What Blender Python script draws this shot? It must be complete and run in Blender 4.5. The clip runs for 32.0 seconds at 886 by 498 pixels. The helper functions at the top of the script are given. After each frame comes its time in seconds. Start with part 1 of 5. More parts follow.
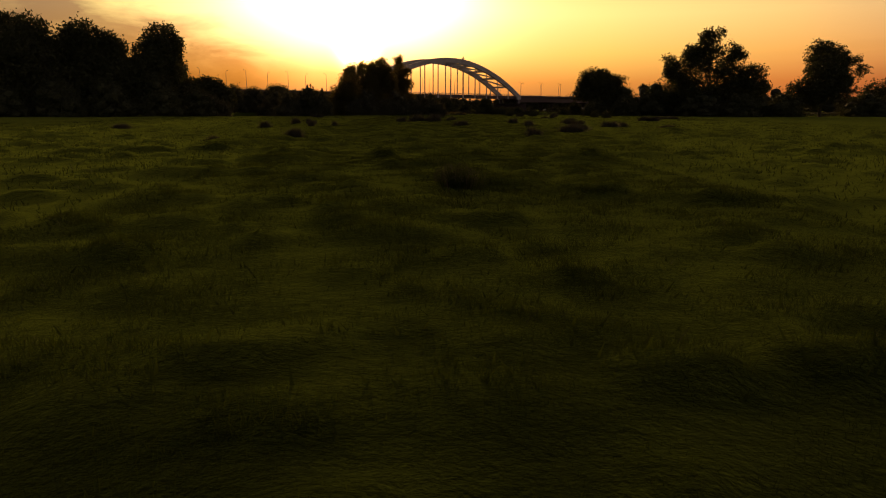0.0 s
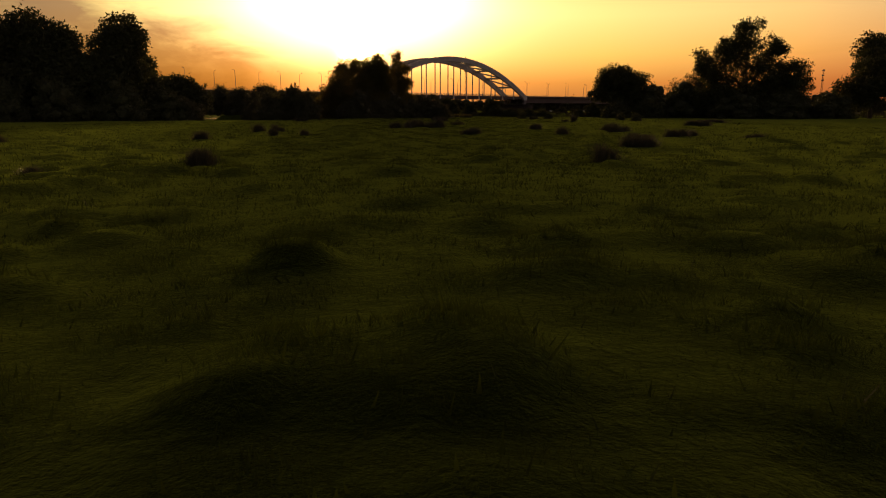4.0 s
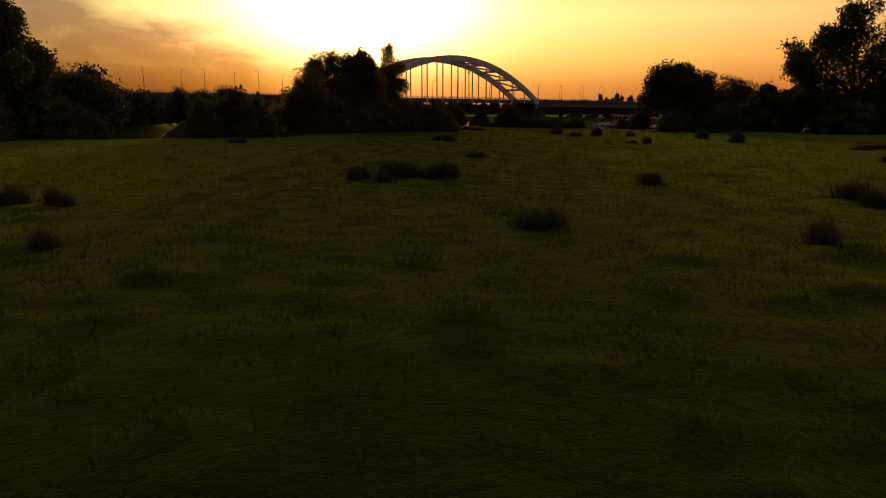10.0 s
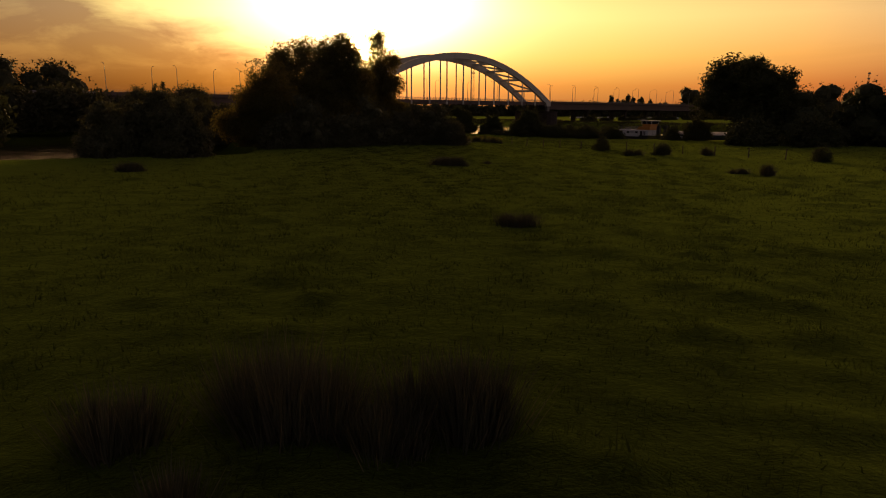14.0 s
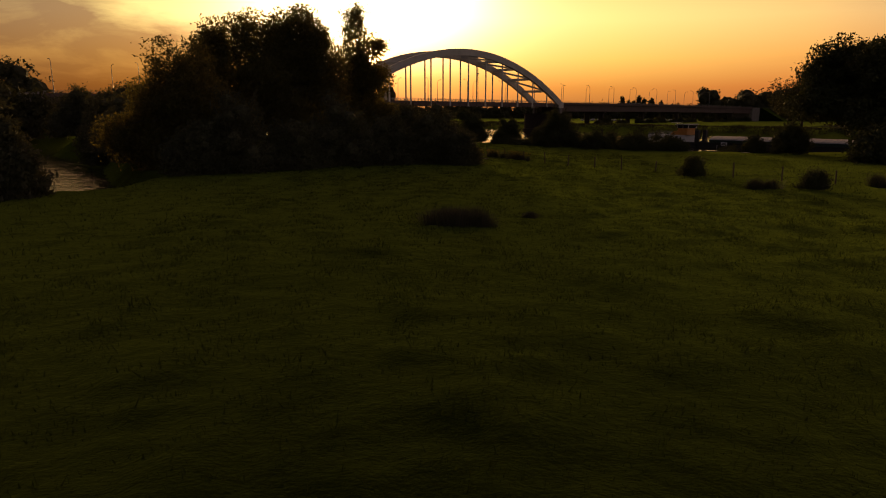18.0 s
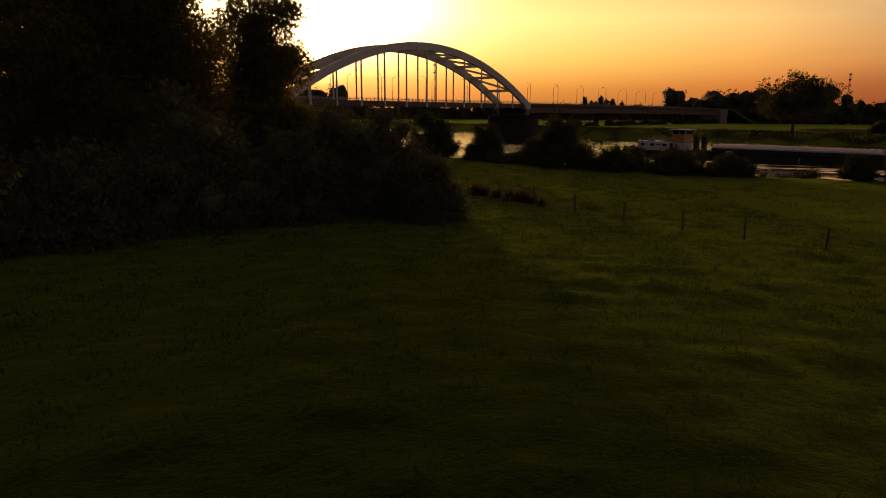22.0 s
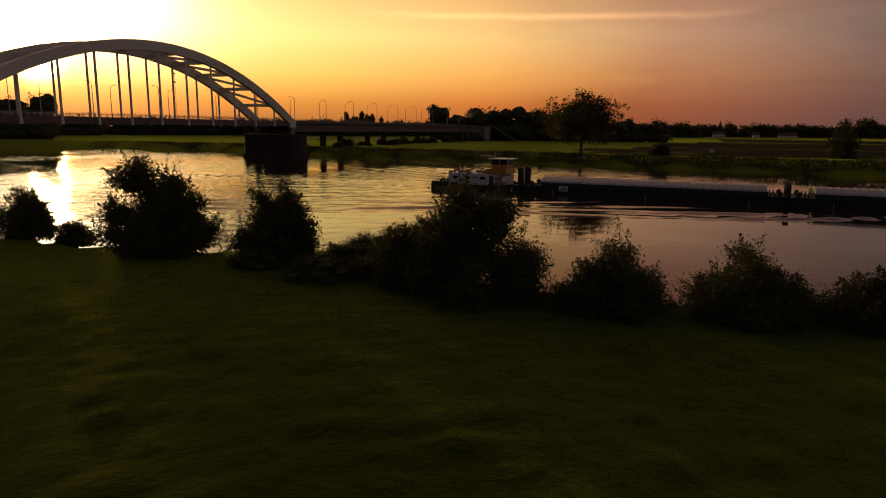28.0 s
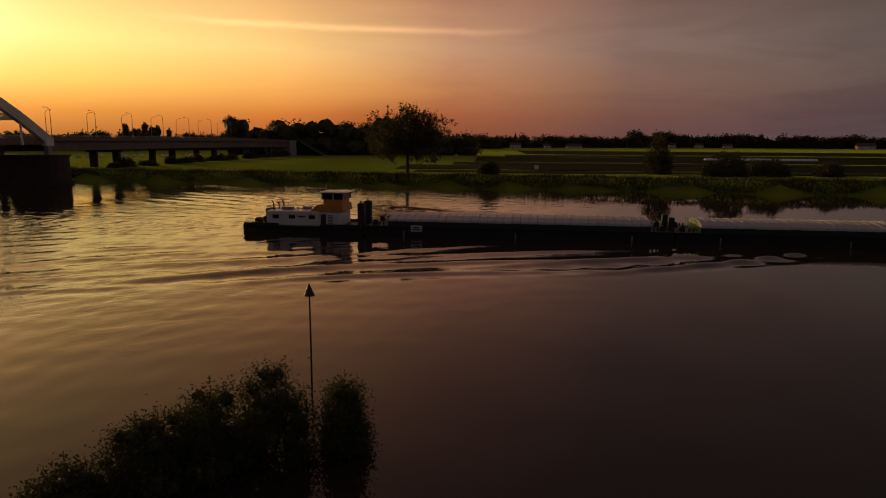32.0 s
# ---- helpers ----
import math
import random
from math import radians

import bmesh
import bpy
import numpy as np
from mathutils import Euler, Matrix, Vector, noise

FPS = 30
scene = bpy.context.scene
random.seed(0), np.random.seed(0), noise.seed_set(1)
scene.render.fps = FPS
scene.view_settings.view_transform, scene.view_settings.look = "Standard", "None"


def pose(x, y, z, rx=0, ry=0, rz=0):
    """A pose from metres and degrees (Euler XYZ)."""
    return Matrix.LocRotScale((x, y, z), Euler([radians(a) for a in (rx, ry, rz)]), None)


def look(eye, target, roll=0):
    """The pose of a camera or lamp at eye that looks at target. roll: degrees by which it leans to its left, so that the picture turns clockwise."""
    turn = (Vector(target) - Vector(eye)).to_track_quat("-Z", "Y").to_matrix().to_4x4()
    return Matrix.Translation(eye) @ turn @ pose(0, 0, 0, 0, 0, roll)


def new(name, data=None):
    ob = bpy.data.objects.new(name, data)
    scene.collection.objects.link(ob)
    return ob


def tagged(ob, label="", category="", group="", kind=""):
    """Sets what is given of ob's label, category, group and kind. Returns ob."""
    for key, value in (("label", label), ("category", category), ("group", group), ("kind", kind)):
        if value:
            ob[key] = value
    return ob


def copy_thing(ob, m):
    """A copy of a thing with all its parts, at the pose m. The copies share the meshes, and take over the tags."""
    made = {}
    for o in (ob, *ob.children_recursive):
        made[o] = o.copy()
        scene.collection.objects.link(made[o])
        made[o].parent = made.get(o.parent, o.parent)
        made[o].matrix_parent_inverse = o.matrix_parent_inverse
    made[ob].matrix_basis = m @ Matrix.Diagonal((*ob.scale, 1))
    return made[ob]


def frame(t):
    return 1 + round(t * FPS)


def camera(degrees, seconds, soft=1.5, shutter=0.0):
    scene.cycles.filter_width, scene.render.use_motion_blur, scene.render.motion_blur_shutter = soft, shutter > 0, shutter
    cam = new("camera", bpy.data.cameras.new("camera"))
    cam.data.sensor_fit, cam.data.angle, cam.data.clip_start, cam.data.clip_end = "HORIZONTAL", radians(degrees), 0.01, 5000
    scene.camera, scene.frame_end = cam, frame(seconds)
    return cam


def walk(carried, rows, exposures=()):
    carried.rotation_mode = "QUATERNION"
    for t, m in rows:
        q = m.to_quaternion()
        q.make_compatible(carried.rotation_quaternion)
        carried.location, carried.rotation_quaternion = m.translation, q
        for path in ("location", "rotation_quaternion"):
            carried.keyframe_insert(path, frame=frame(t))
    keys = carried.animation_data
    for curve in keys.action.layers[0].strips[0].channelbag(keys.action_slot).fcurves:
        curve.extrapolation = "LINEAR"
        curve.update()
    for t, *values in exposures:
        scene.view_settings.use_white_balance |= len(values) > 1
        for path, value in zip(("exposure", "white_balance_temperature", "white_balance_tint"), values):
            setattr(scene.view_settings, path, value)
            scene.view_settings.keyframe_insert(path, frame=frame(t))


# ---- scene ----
cam = camera(68, 32.0, 1.1)
PATH = [
    (0, (-0.459, 6.815, 2.478), (-0.429, 8.77, 2.056), 0.2),
    (1, (-0.333, 11.739, 2.47), (-0.306, 13.693, 2.047), 0.1),
    (2, (-0.216, 17.086, 2.274), (-0.193, 19.041, 1.854), 0.1),
    (3, (-0.333, 22.951, 2.394), (-0.31, 24.906, 1.975), 0.0),
    (5.5, (-0.518, 39.902, 3.029), (-0.495, 41.857, 2.611), 0.1),
    (6, (-0.472, 43.849, 3.096), (-0.451, 45.805, 2.681), -0.0),
    (7, (-0.423, 51.703, 3.44), (-0.403, 53.66, 3.025), -0.0),
    (8, (-0.422, 59.626, 3.702), (-0.403, 61.583, 3.289), -0.0),
    (9, (-0.505, 67.327, 3.969), (-0.486, 69.283, 3.556), 0.1),
    (10, (-0.661, 74.867, 4.414), (-0.642, 76.824, 4.0), 0.1),
    (11, (-0.832, 82.814, 4.867), (-0.814, 84.771, 4.454), 0.1),
    (12, (-0.779, 90.983, 5.266), (-0.762, 92.939, 4.853), 0.3),
    (13, (-0.596, 99.217, 5.147), (-0.583, 101.174, 4.736), 0.2),
    (14, (-0.517, 107.52, 5.308), (-0.507, 109.478, 4.896), 0.3),
    (14.5, (-0.446, 111.64, 5.308), (-0.437, 113.598, 4.897), 0.2),
    (16.5, (-0.152, 128.01, 5.115), (-0.149, 129.968, 4.706), -0.0),
    (17, (-0.346, 132.081, 5.179), (-0.343, 134.039, 4.771), 0.1),
    (18, (-0.389, 140.285, 5.51), (-0.389, 142.244, 5.104), 0.1),
    (19, (-0.428, 148.599, 5.892), (-0.428, 150.557, 5.484), 0.3),
    (20, (-0.266, 157.094, 6.048), (-0.269, 159.053, 5.642), 0.3),
    (20.5, (-0.184, 161.207, 6.055), (-0.187, 163.165, 5.649), 0.2),
    (21, (-0.181, 165.348, 6.063), (-0.143, 167.306, 5.656), 0.4),
    (22, (-0.084, 173.71, 6.2), (0.044, 175.664, 5.794), 0.3),
    (23, (0.088, 181.931, 6.362), (0.302, 183.878, 5.958), 0.1),
    (23.5, (0.27, 186.101, 6.52), (0.521, 188.043, 6.115), 0.3),
    (24, (0.487, 190.372, 6.714), (0.776, 192.31, 6.312), 0.3),
    (24.5, (0.716, 194.466, 6.808), (1.04, 196.399, 6.412), 0.2),
    (26.5, (1.863, 210.144, 7.516), (2.409, 212.031, 7.14), 0.2),
    (27, (2.338, 213.878, 7.856), (2.981, 215.735, 7.485), 0.4),
    (28, (3.749, 221.402, 8.477), (4.572, 223.189, 8.115), 0.6),
    (29, (5.431, 228.678, 9.009), (6.409, 230.387, 8.658), 0.6),
    (30, (7.781, 235.801, 9.636), (8.884, 237.434, 9.295), 0.7),
    (31, (10.39, 242.403, 10.243), (11.603, 243.957, 9.91), 0.6),
    (32, (13.607, 249.161, 10.872), (14.921, 250.633, 10.545), 0.4),
]
walk(cam, [(t, look(e, g, r)) for t, e, g, r in PATH])

# world, sun and exposure
SUN_AZ, SUN_EL = radians(-6.3), radians(4.75)
SUN_DIR = Vector((math.sin(SUN_AZ) * math.cos(SUN_EL), math.cos(SUN_AZ) * math.cos(SUN_EL), math.sin(SUN_EL)))


class Nodes:
    """Short way to write node trees."""

    def __init__(self, tree):
        self.t = tree

    def add(self, kind, **values):
        n = self.t.nodes.new(kind)
        for k, v in values.items():
            if k == "op":
                n.operation = v
            elif k == "blend":
                n.blend_type = v
            elif k == "dtype":
                n.data_type = v
            else:
                n.inputs[k].default_value = v
        return n

    def join(self, a, b):
        self.t.links.new(a, b)

    def math(self, op, a, b=None, clamp=False):
        n = self.t.nodes.new("ShaderNodeMath")
        n.operation, n.use_clamp = op, clamp
        for i, v in enumerate((a, b)):
            if v is None:
                continue
            if isinstance(v, (int, float)):
                n.inputs[i].default_value = v
            else:
                self.join(v, n.inputs[i])
        return n.outputs[0]

    def ramp(self, fac, stops):
        n = self.t.nodes.new("ShaderNodeValToRGB")
        el = n.color_ramp.elements
        while len(el) < len(stops):
            el.new(0.5)
        for e, (p, c) in zip(el, stops):
            e.position, e.color = p, (*c, 1)
        self.join(fac, n.inputs[0])
        return n.outputs[0]

    def mix(self, blend, fac, a, b):
        n = self.t.nodes.new("ShaderNodeMix")
        n.data_type, n.blend_type, n.clamp_factor = "RGBA", blend, True
        for sock, v in ((n.inputs[0], fac), (n.inputs[6], a), (n.inputs[7], b)):
            if isinstance(v, (int, float)):
                sock.default_value = v
            elif isinstance(v, tuple):
                sock.default_value = (*v, 1)
            else:
                self.join(v, sock)
        return n.outputs[2]


def build_world():
    world = bpy.data.worlds.new("evening_sky")
    scene.world = world
    world.use_nodes = True
    t = world.node_tree
    t.nodes.clear()
    n = Nodes(t)
    out = n.add("ShaderNodeOutputWorld")
    back = n.add("ShaderNodeBackground", Strength=1.0)
    sky = t.nodes.new("ShaderNodeTexSky")
    sky.sky_type, sky.sun_disc = "NISHITA", False
    sky.sun_elevation, sky.sun_rotation = SUN_EL, SUN_AZ
    sky.dust_density, sky.air_density, sky.ozone_density = 4.0, 1.6, 1.0
    co = t.nodes.new("ShaderNodeTexCoord")
    sep = t.nodes.new("ShaderNodeSeparateXYZ")
    n.join(co.outputs["Generated"], sep.inputs[0])
    dot = t.nodes.new("ShaderNodeVectorMath")
    dot.operation = "DOT_PRODUCT"
    n.join(co.outputs["Generated"], dot.inputs[0])
    dot.inputs[1].default_value = SUN_DIR
    ang = n.math("ARCCOSINE", n.math("MINIMUM", dot.outputs["Value"], 1.0))
    deg = n.math("MULTIPLY", ang, 180 / math.pi)
    up = n.math("MULTIPLY", n.math("ARCSINE", sep.outputs[2]), 180 / math.pi)
    # dusk colour by the angle from the sun
    fa = n.math("DIVIDE", deg, 180.0)
    dusk = n.ramp(fa, [(0.0, (1.0, 0.86, 0.52)), (0.05, (0.98, 0.80, 0.38)), (0.11, (0.98, 0.80, 0.29)), (0.19, (0.95, 0.60, 0.22)),
                       (0.27, (0.50, 0.26, 0.165)), (0.35, (0.20, 0.122, 0.122)), (0.46, (0.10, 0.078, 0.09)), (0.62, (0.27, 0.225, 0.22)), (1.0, (0.37, 0.31, 0.295))])
    # the low haze is redder
    low = n.ramp(n.math("DIVIDE", up, 12.0), [(0.0, (0.44, 0.18, 0.13)), (0.17, (0.66, 0.31, 0.19)), (0.36, (0.95, 0.68, 0.46)), (0.6, (1, 0.95, 0.9)), (1.0, (1, 1, 1))])
    far_side = n.ramp(fa, [(0.24, (0, 0, 0)), (0.48, (1, 1, 1))])
    low = n.mix("MIX", far_side, low, (0.92, 0.86, 0.84))
    dusk = n.mix("MULTIPLY", 1.0, dusk, low)
    high = n.ramp(n.math("DIVIDE", up, 90.0), [(0.0, (1, 1, 1)), (0.085, (1, 1, 1)), (0.14, (0.77, 0.53, 0.50)), (0.20, (0.52, 0.34, 0.36)), (0.40, (0.24, 0.20, 0.27)), (1.0, (0.09, 0.09, 0.12))])
    dusk = n.mix("MULTIPLY", 1.0, dusk, high)
    # a cloud bank that slopes down towards the sun, and a thread of cirrus on the other side
    az = n.math("MULTIPLY", n.math("ARCTAN2", sep.outputs[0], sep.outputs[1]), 180 / math.pi)
    rag = n.add("ShaderNodeTexNoise", Scale=9.0, Detail=6.0, Roughness=0.6, Distortion=0.5)
    drawn = t.nodes.new("ShaderNodeMapping")
    drawn.inputs["Scale"].default_value, drawn.inputs["Rotation"].default_value = (1.0, 1.0, 3.4), (0.0, 0.22, 0.0)
    n.join(co.outputs["Generated"], drawn.inputs[0])
    n.join(drawn.outputs[0], rag.inputs["Vector"])
    ragged = n.math("MULTIPLY", n.math("SUBTRACT", rag.outputs["Fac"], 0.5), 4.5)
    rim = n.math("ADD", n.math("ADD", n.math("MULTIPLY", n.math("ADD", az, 12.0), -0.30), 4.9), ragged)
    bank = n.math("MULTIPLY", n.math("SUBTRACT", rim, up), 0.42, clamp=True)
    left = n.math("MULTIPLY", n.math("ADD", az, 10.0), -0.17, clamp=True)
    streak = n.math("ADD", 0.80, n.math("MULTIPLY", n.math("SUBTRACT", rag.outputs["Fac"], 0.34), 0.9, clamp=True))
    bank = n.math("MULTIPLY", n.math("MULTIPLY", bank, left), n.math("MINIMUM", streak, 0.97))
    cirrus_up = n.math("SUBTRACT", up, n.math("ADD", n.math("MULTIPLY", az, -0.012), n.math("ADD", 9.45, n.math("MULTIPLY", ragged, 0.12))))
    cirrus = n.math("POWER", 2.718, n.math("MULTIPLY", n.math("POWER", n.math("DIVIDE", cirrus_up, 0.24), 2.0), -1.0))
    span = n.math("MULTIPLY", n.math("MULTIPLY", n.math("SUBTRACT", az, 17.0), 0.12, clamp=True), n.math("MULTIPLY", n.math("SUBTRACT", 50.0, az), 0.08, clamp=True))
    cirrus = n.math("MULTIPLY", cirrus, span)
    # the glare round the sun
    glare = n.math("POWER", 2.718, n.math("MULTIPLY", n.math("POWER", n.math("DIVIDE", deg, 9.5), 2.0), -1.0))
    core = n.math("POWER", 2.718, n.math("MULTIPLY", n.math("POWER", n.math("DIVIDE", deg, 1.1), 2.0), -1.0))
    veil = n.ramp(n.math("DIVIDE", up, 14.0), [(0.0, (0.03, 0.02, 0.015)), (0.2, (0.14, 0.10, 0.08)), (0.36, (0.62, 0.58, 0.55)), (0.55, (1, 1, 1)), (0.76, (1, 1, 1)), (1.0, (0.42, 0.27, 0.14))])
    # the brightest part of the glow stands a little above the sun
    above = t.nodes.new("ShaderNodeVectorMath")
    above.operation = "DOT_PRODUCT"
    n.join(co.outputs["Generated"], above.inputs[0])
    above.inputs[1].default_value = (math.sin(SUN_AZ) * 0.978, math.cos(SUN_AZ) * 0.978, 0.208)
    high_deg = n.math("MULTIPLY", n.math("ARCCOSINE", n.math("MINIMUM", above.outputs["Value"], 1.0)), 180 / math.pi)
    inner = n.math("POWER", 2.718, n.math("MULTIPLY", n.math("POWER", n.math("DIVIDE", high_deg, 7.5), 2.0), -1.0))
    glare = n.math("ADD", glare, n.math("MULTIPLY", inner, 4.8))
    glow = n.mix("MULTIPLY", 1.0, (0.95, 0.76, 0.46), veil)
    gl = t.nodes.new("ShaderNodeVectorMath")
    gl.operation = "SCALE"
    n.join(glow, gl.inputs[0])
    n.join(glare, gl.inputs["Scale"])
    total = n.mix("ADD", 1.0, dusk, gl.outputs[0])
    hot = t.nodes.new("ShaderNodeVectorMath")
    hot.operation = "SCALE"
    hot.inputs[0].default_value = (30.0, 17.0, 5.0)
    n.join(core, hot.inputs["Scale"])
    total = n.mix("ADD", 1.0, total, hot.outputs[0])
    # thin cloud banks, drawn out along the horizon
    warp = t.nodes.new("ShaderNodeMapping")
    warp.inputs["Scale"].default_value = (2.2, 2.2, 13.0)
    warp.inputs["Rotation"].default_value = (0.10, 0.06, 0.0)
    n.join(co.outputs["Generated"], warp.inputs[0])
    ns = n.add("ShaderNodeTexNoise", Scale=1.6, Detail=5.0, Roughness=0.55, Distortion=0.4)
    n.join(warp.outputs[0], ns.inputs["Vector"])
    cloud = n.ramp(ns.outputs["Fac"], [(0.47, (0, 0, 0)), (0.66, (1, 1, 1))])
    side = n.ramp(fa, [(0.0, (0, 0, 0)), (0.14, (0.0, 0.0, 0.0)), (0.36, (0.55, 0.55, 0.55)), (1.0, (0.6, 0.6, 0.6))])
    cf = n.math("MULTIPLY", cloud, side)
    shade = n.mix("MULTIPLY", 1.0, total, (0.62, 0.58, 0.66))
    total = n.mix("MIX", cf, total, shade)
    total = n.mix("MIX", bank, total, n.mix("MULTIPLY", 1.0, total, (0.155, 0.130, 0.28)))
    thread = t.nodes.new("ShaderNodeVectorMath")
    thread.operation = "SCALE"
    thread.inputs[0].default_value = (0.30, 0.16, 0.075)
    n.join(cirrus, thread.inputs["Scale"])
    total = n.mix("ADD", 1.0, total, thread.outputs[0])
    # a share of the clear sky's own light
    part_sky = t.nodes.new("ShaderNodeVectorMath")
    part_sky.operation = "SCALE"
    n.join(sky.outputs[0], part_sky.inputs[0])
    part_sky.inputs["Scale"].default_value = 0.03
    total = n.mix("ADD", 1.0, total, part_sky.outputs[0])
    n.join(total, back.inputs["Color"])
    n.join(back.outputs[0], out.inputs[0])


build_world()
sun = new("sun", bpy.data.lights.new("sun", "SUN"))
sun.data.energy, sun.data.angle, sun.data.color = 0.75, radians(2.4), (1.0, 0.60, 0.22)
sun.matrix_world = look((0, 0, 60), Vector((0, 0, 60)) - SUN_DIR)


# materials
def material(name, rough=0.8, metal=0.0):
    m = bpy.data.materials.new(name)
    m.use_nodes = True
    t = m.node_tree
    b = t.nodes["Principled BSDF"]
    b.inputs["Roughness"].default_value, b.inputs["Metallic"].default_value = rough, metal
    return m, Nodes(t), b


def mottled(name, colours, scale, rough=0.8, metal=0.0, bump=0.0, bump_scale=None, fine=6.0, gloss=0.5):
    """A surface whose colour wanders between the given colours at two scales."""
    m, n, b = material(name, rough, metal)
    b.inputs["Specular IOR Level"].default_value = gloss
    co = n.add("ShaderNodeTexCoord")
    big = n.add("ShaderNodeTexNoise", Scale=scale, Detail=4.0, Roughness=0.6)
    small = n.add("ShaderNodeTexNoise", Scale=scale * fine, Detail=5.0, Roughness=0.65)
    for x in (big, small):
        n.join(co.outputs["Object"], x.inputs["Vector"])
    f = n.math("ADD", n.math("MULTIPLY", big.outputs["Fac"], 0.6), n.math("MULTIPLY", small.outputs["Fac"], 0.4))
    k = len(colours) - 1
    col = n.ramp(f, [(0.3 + 0.4 * i / k, c) for i, c in enumerate(colours)])
    n.join(col, b.inputs["Base Color"])
    if bump:
        bn = n.add("ShaderNodeTexNoise", Scale=bump_scale or scale * fine, Detail=6.0, Roughness=0.7)
        n.join(co.outputs["Object"], bn.inputs["Vector"])
        bp = n.add("ShaderNodeBump", Strength=bump, Distance=0.1)
        n.join(bn.outputs["Fac"], bp.inputs["Height"])
        n.join(bp.outputs[0], b.inputs["Normal"])
    return m


def foliage(name, dark, light, through_share=0.45, passed=(1.35, 1.25, 0.6)):
    """Leaves and blades: part of the light passes through them."""
    m, n, b = material(name, 0.6)
    t = m.node_tree
    geo = n.add("ShaderNodeNewGeometry")
    info = n.add("ShaderNodeObjectInfo")
    f = n.math("ADD", n.math("MULTIPLY", geo.outputs["Random Per Island"], 0.8), n.math("MULTIPLY", info.outputs["Random"], 0.2))
    col = n.ramp(f, [(0.0, dark), (1.0, light)])
    n.join(col, b.inputs["Base Color"])
    b.inputs["Specular IOR Level"].default_value = 0.2
    tr = n.add("ShaderNodeBsdfTranslucent")
    warm = n.mix("MULTIPLY", 1.0, col, passed)
    n.join(warm, tr.inputs["Color"])
    mx = n.add("ShaderNodeMixShader", Fac=through_share)
    n.join(b.outputs[0], mx.inputs[1])
    n.join(tr.outputs[0], mx.inputs[2])
    n.join(mx.outputs[0], t.nodes["Material Output"].inputs[0])
    return m


def water_material():
    m, n, b = material("river_water", 0.04)
    b.inputs["Base Color"].default_value = (0.030, 0.022, 0.016, 1)
    b.inputs["IOR"].default_value = 1.33
    co = n.add("ShaderNodeTexCoord")
    mp = n.add("ShaderNodeMapping", Scale=(1.0, 1.0, 1.0), Rotation=(0, 0, radians(50)))
    n.join(co.outputs["Object"], mp.inputs[0])
    st = n.add("ShaderNodeMapping", Scale=(0.35, 1.0, 1.0), Rotation=(0, 0, radians(20)))
    n.join(co.outputs["Object"], st.inputs[0])
    w1 = n.add("ShaderNodeTexNoise", Scale=0.16, Detail=4.0, Roughness=0.55, Distortion=0.6)
    w2 = n.add("ShaderNodeTexNoise", Scale=0.9, Detail=4.0, Roughness=0.6, Distortion=0.3)
    n.join(mp.outputs[0], w1.inputs["Vector"])
    n.join(st.outputs[0], w2.inputs["Vector"])
    calm = n.add("ShaderNodeTexNoise", Scale=0.018, Detail=2.0)
    n.join(co.outputs["Object"], calm.inputs["Vector"])
    c = n.ramp(calm.outputs["Fac"], [(0.40, (0.30, 0.30, 0.30)), (0.58, (1, 1, 1))])
    # the water lies smooth under the lee of the near bank
    sp = n.add("ShaderNodeSeparateXYZ")
    n.join(co.outputs["Object"], sp.inputs[0])
    lee = n.math("MULTIPLY", n.math("SUBTRACT", n.math("ADD", sp.outputs[1], n.math("MULTIPLY", sp.outputs[0], -0.35)), 282.0), 1 / 70.0, clamp=True)
    c = n.math("MULTIPLY", c, n.math("ADD", n.math("MULTIPLY", lee, 0.92), 0.08))
    # wind reaches the side arm
    arm = n.math("MULTIPLY", n.math("MULTIPLY", n.math("SUBTRACT", -22.0, sp.outputs[0]), 0.3, clamp=True), n.math("MULTIPLY", n.math("SUBTRACT", 300.0, sp.outputs[1]), 0.05, clamp=True))
    c = n.math("MAXIMUM", c, n.math("MULTIPLY", arm, 2.4))
    h = n.math("ADD", n.math("MULTIPLY", w1.outputs["Fac"], 1.0), n.math("MULTIPLY", w2.outputs["Fac"], 0.22))
    bp = n.add("ShaderNodeBump", Distance=0.35)
    n.join(n.math("MULTIPLY", c, 0.75), bp.inputs["Strength"])
    n.join(h, bp.inputs["Height"])
    n.join(bp.outputs[0], b.inputs["Normal"])
    return m


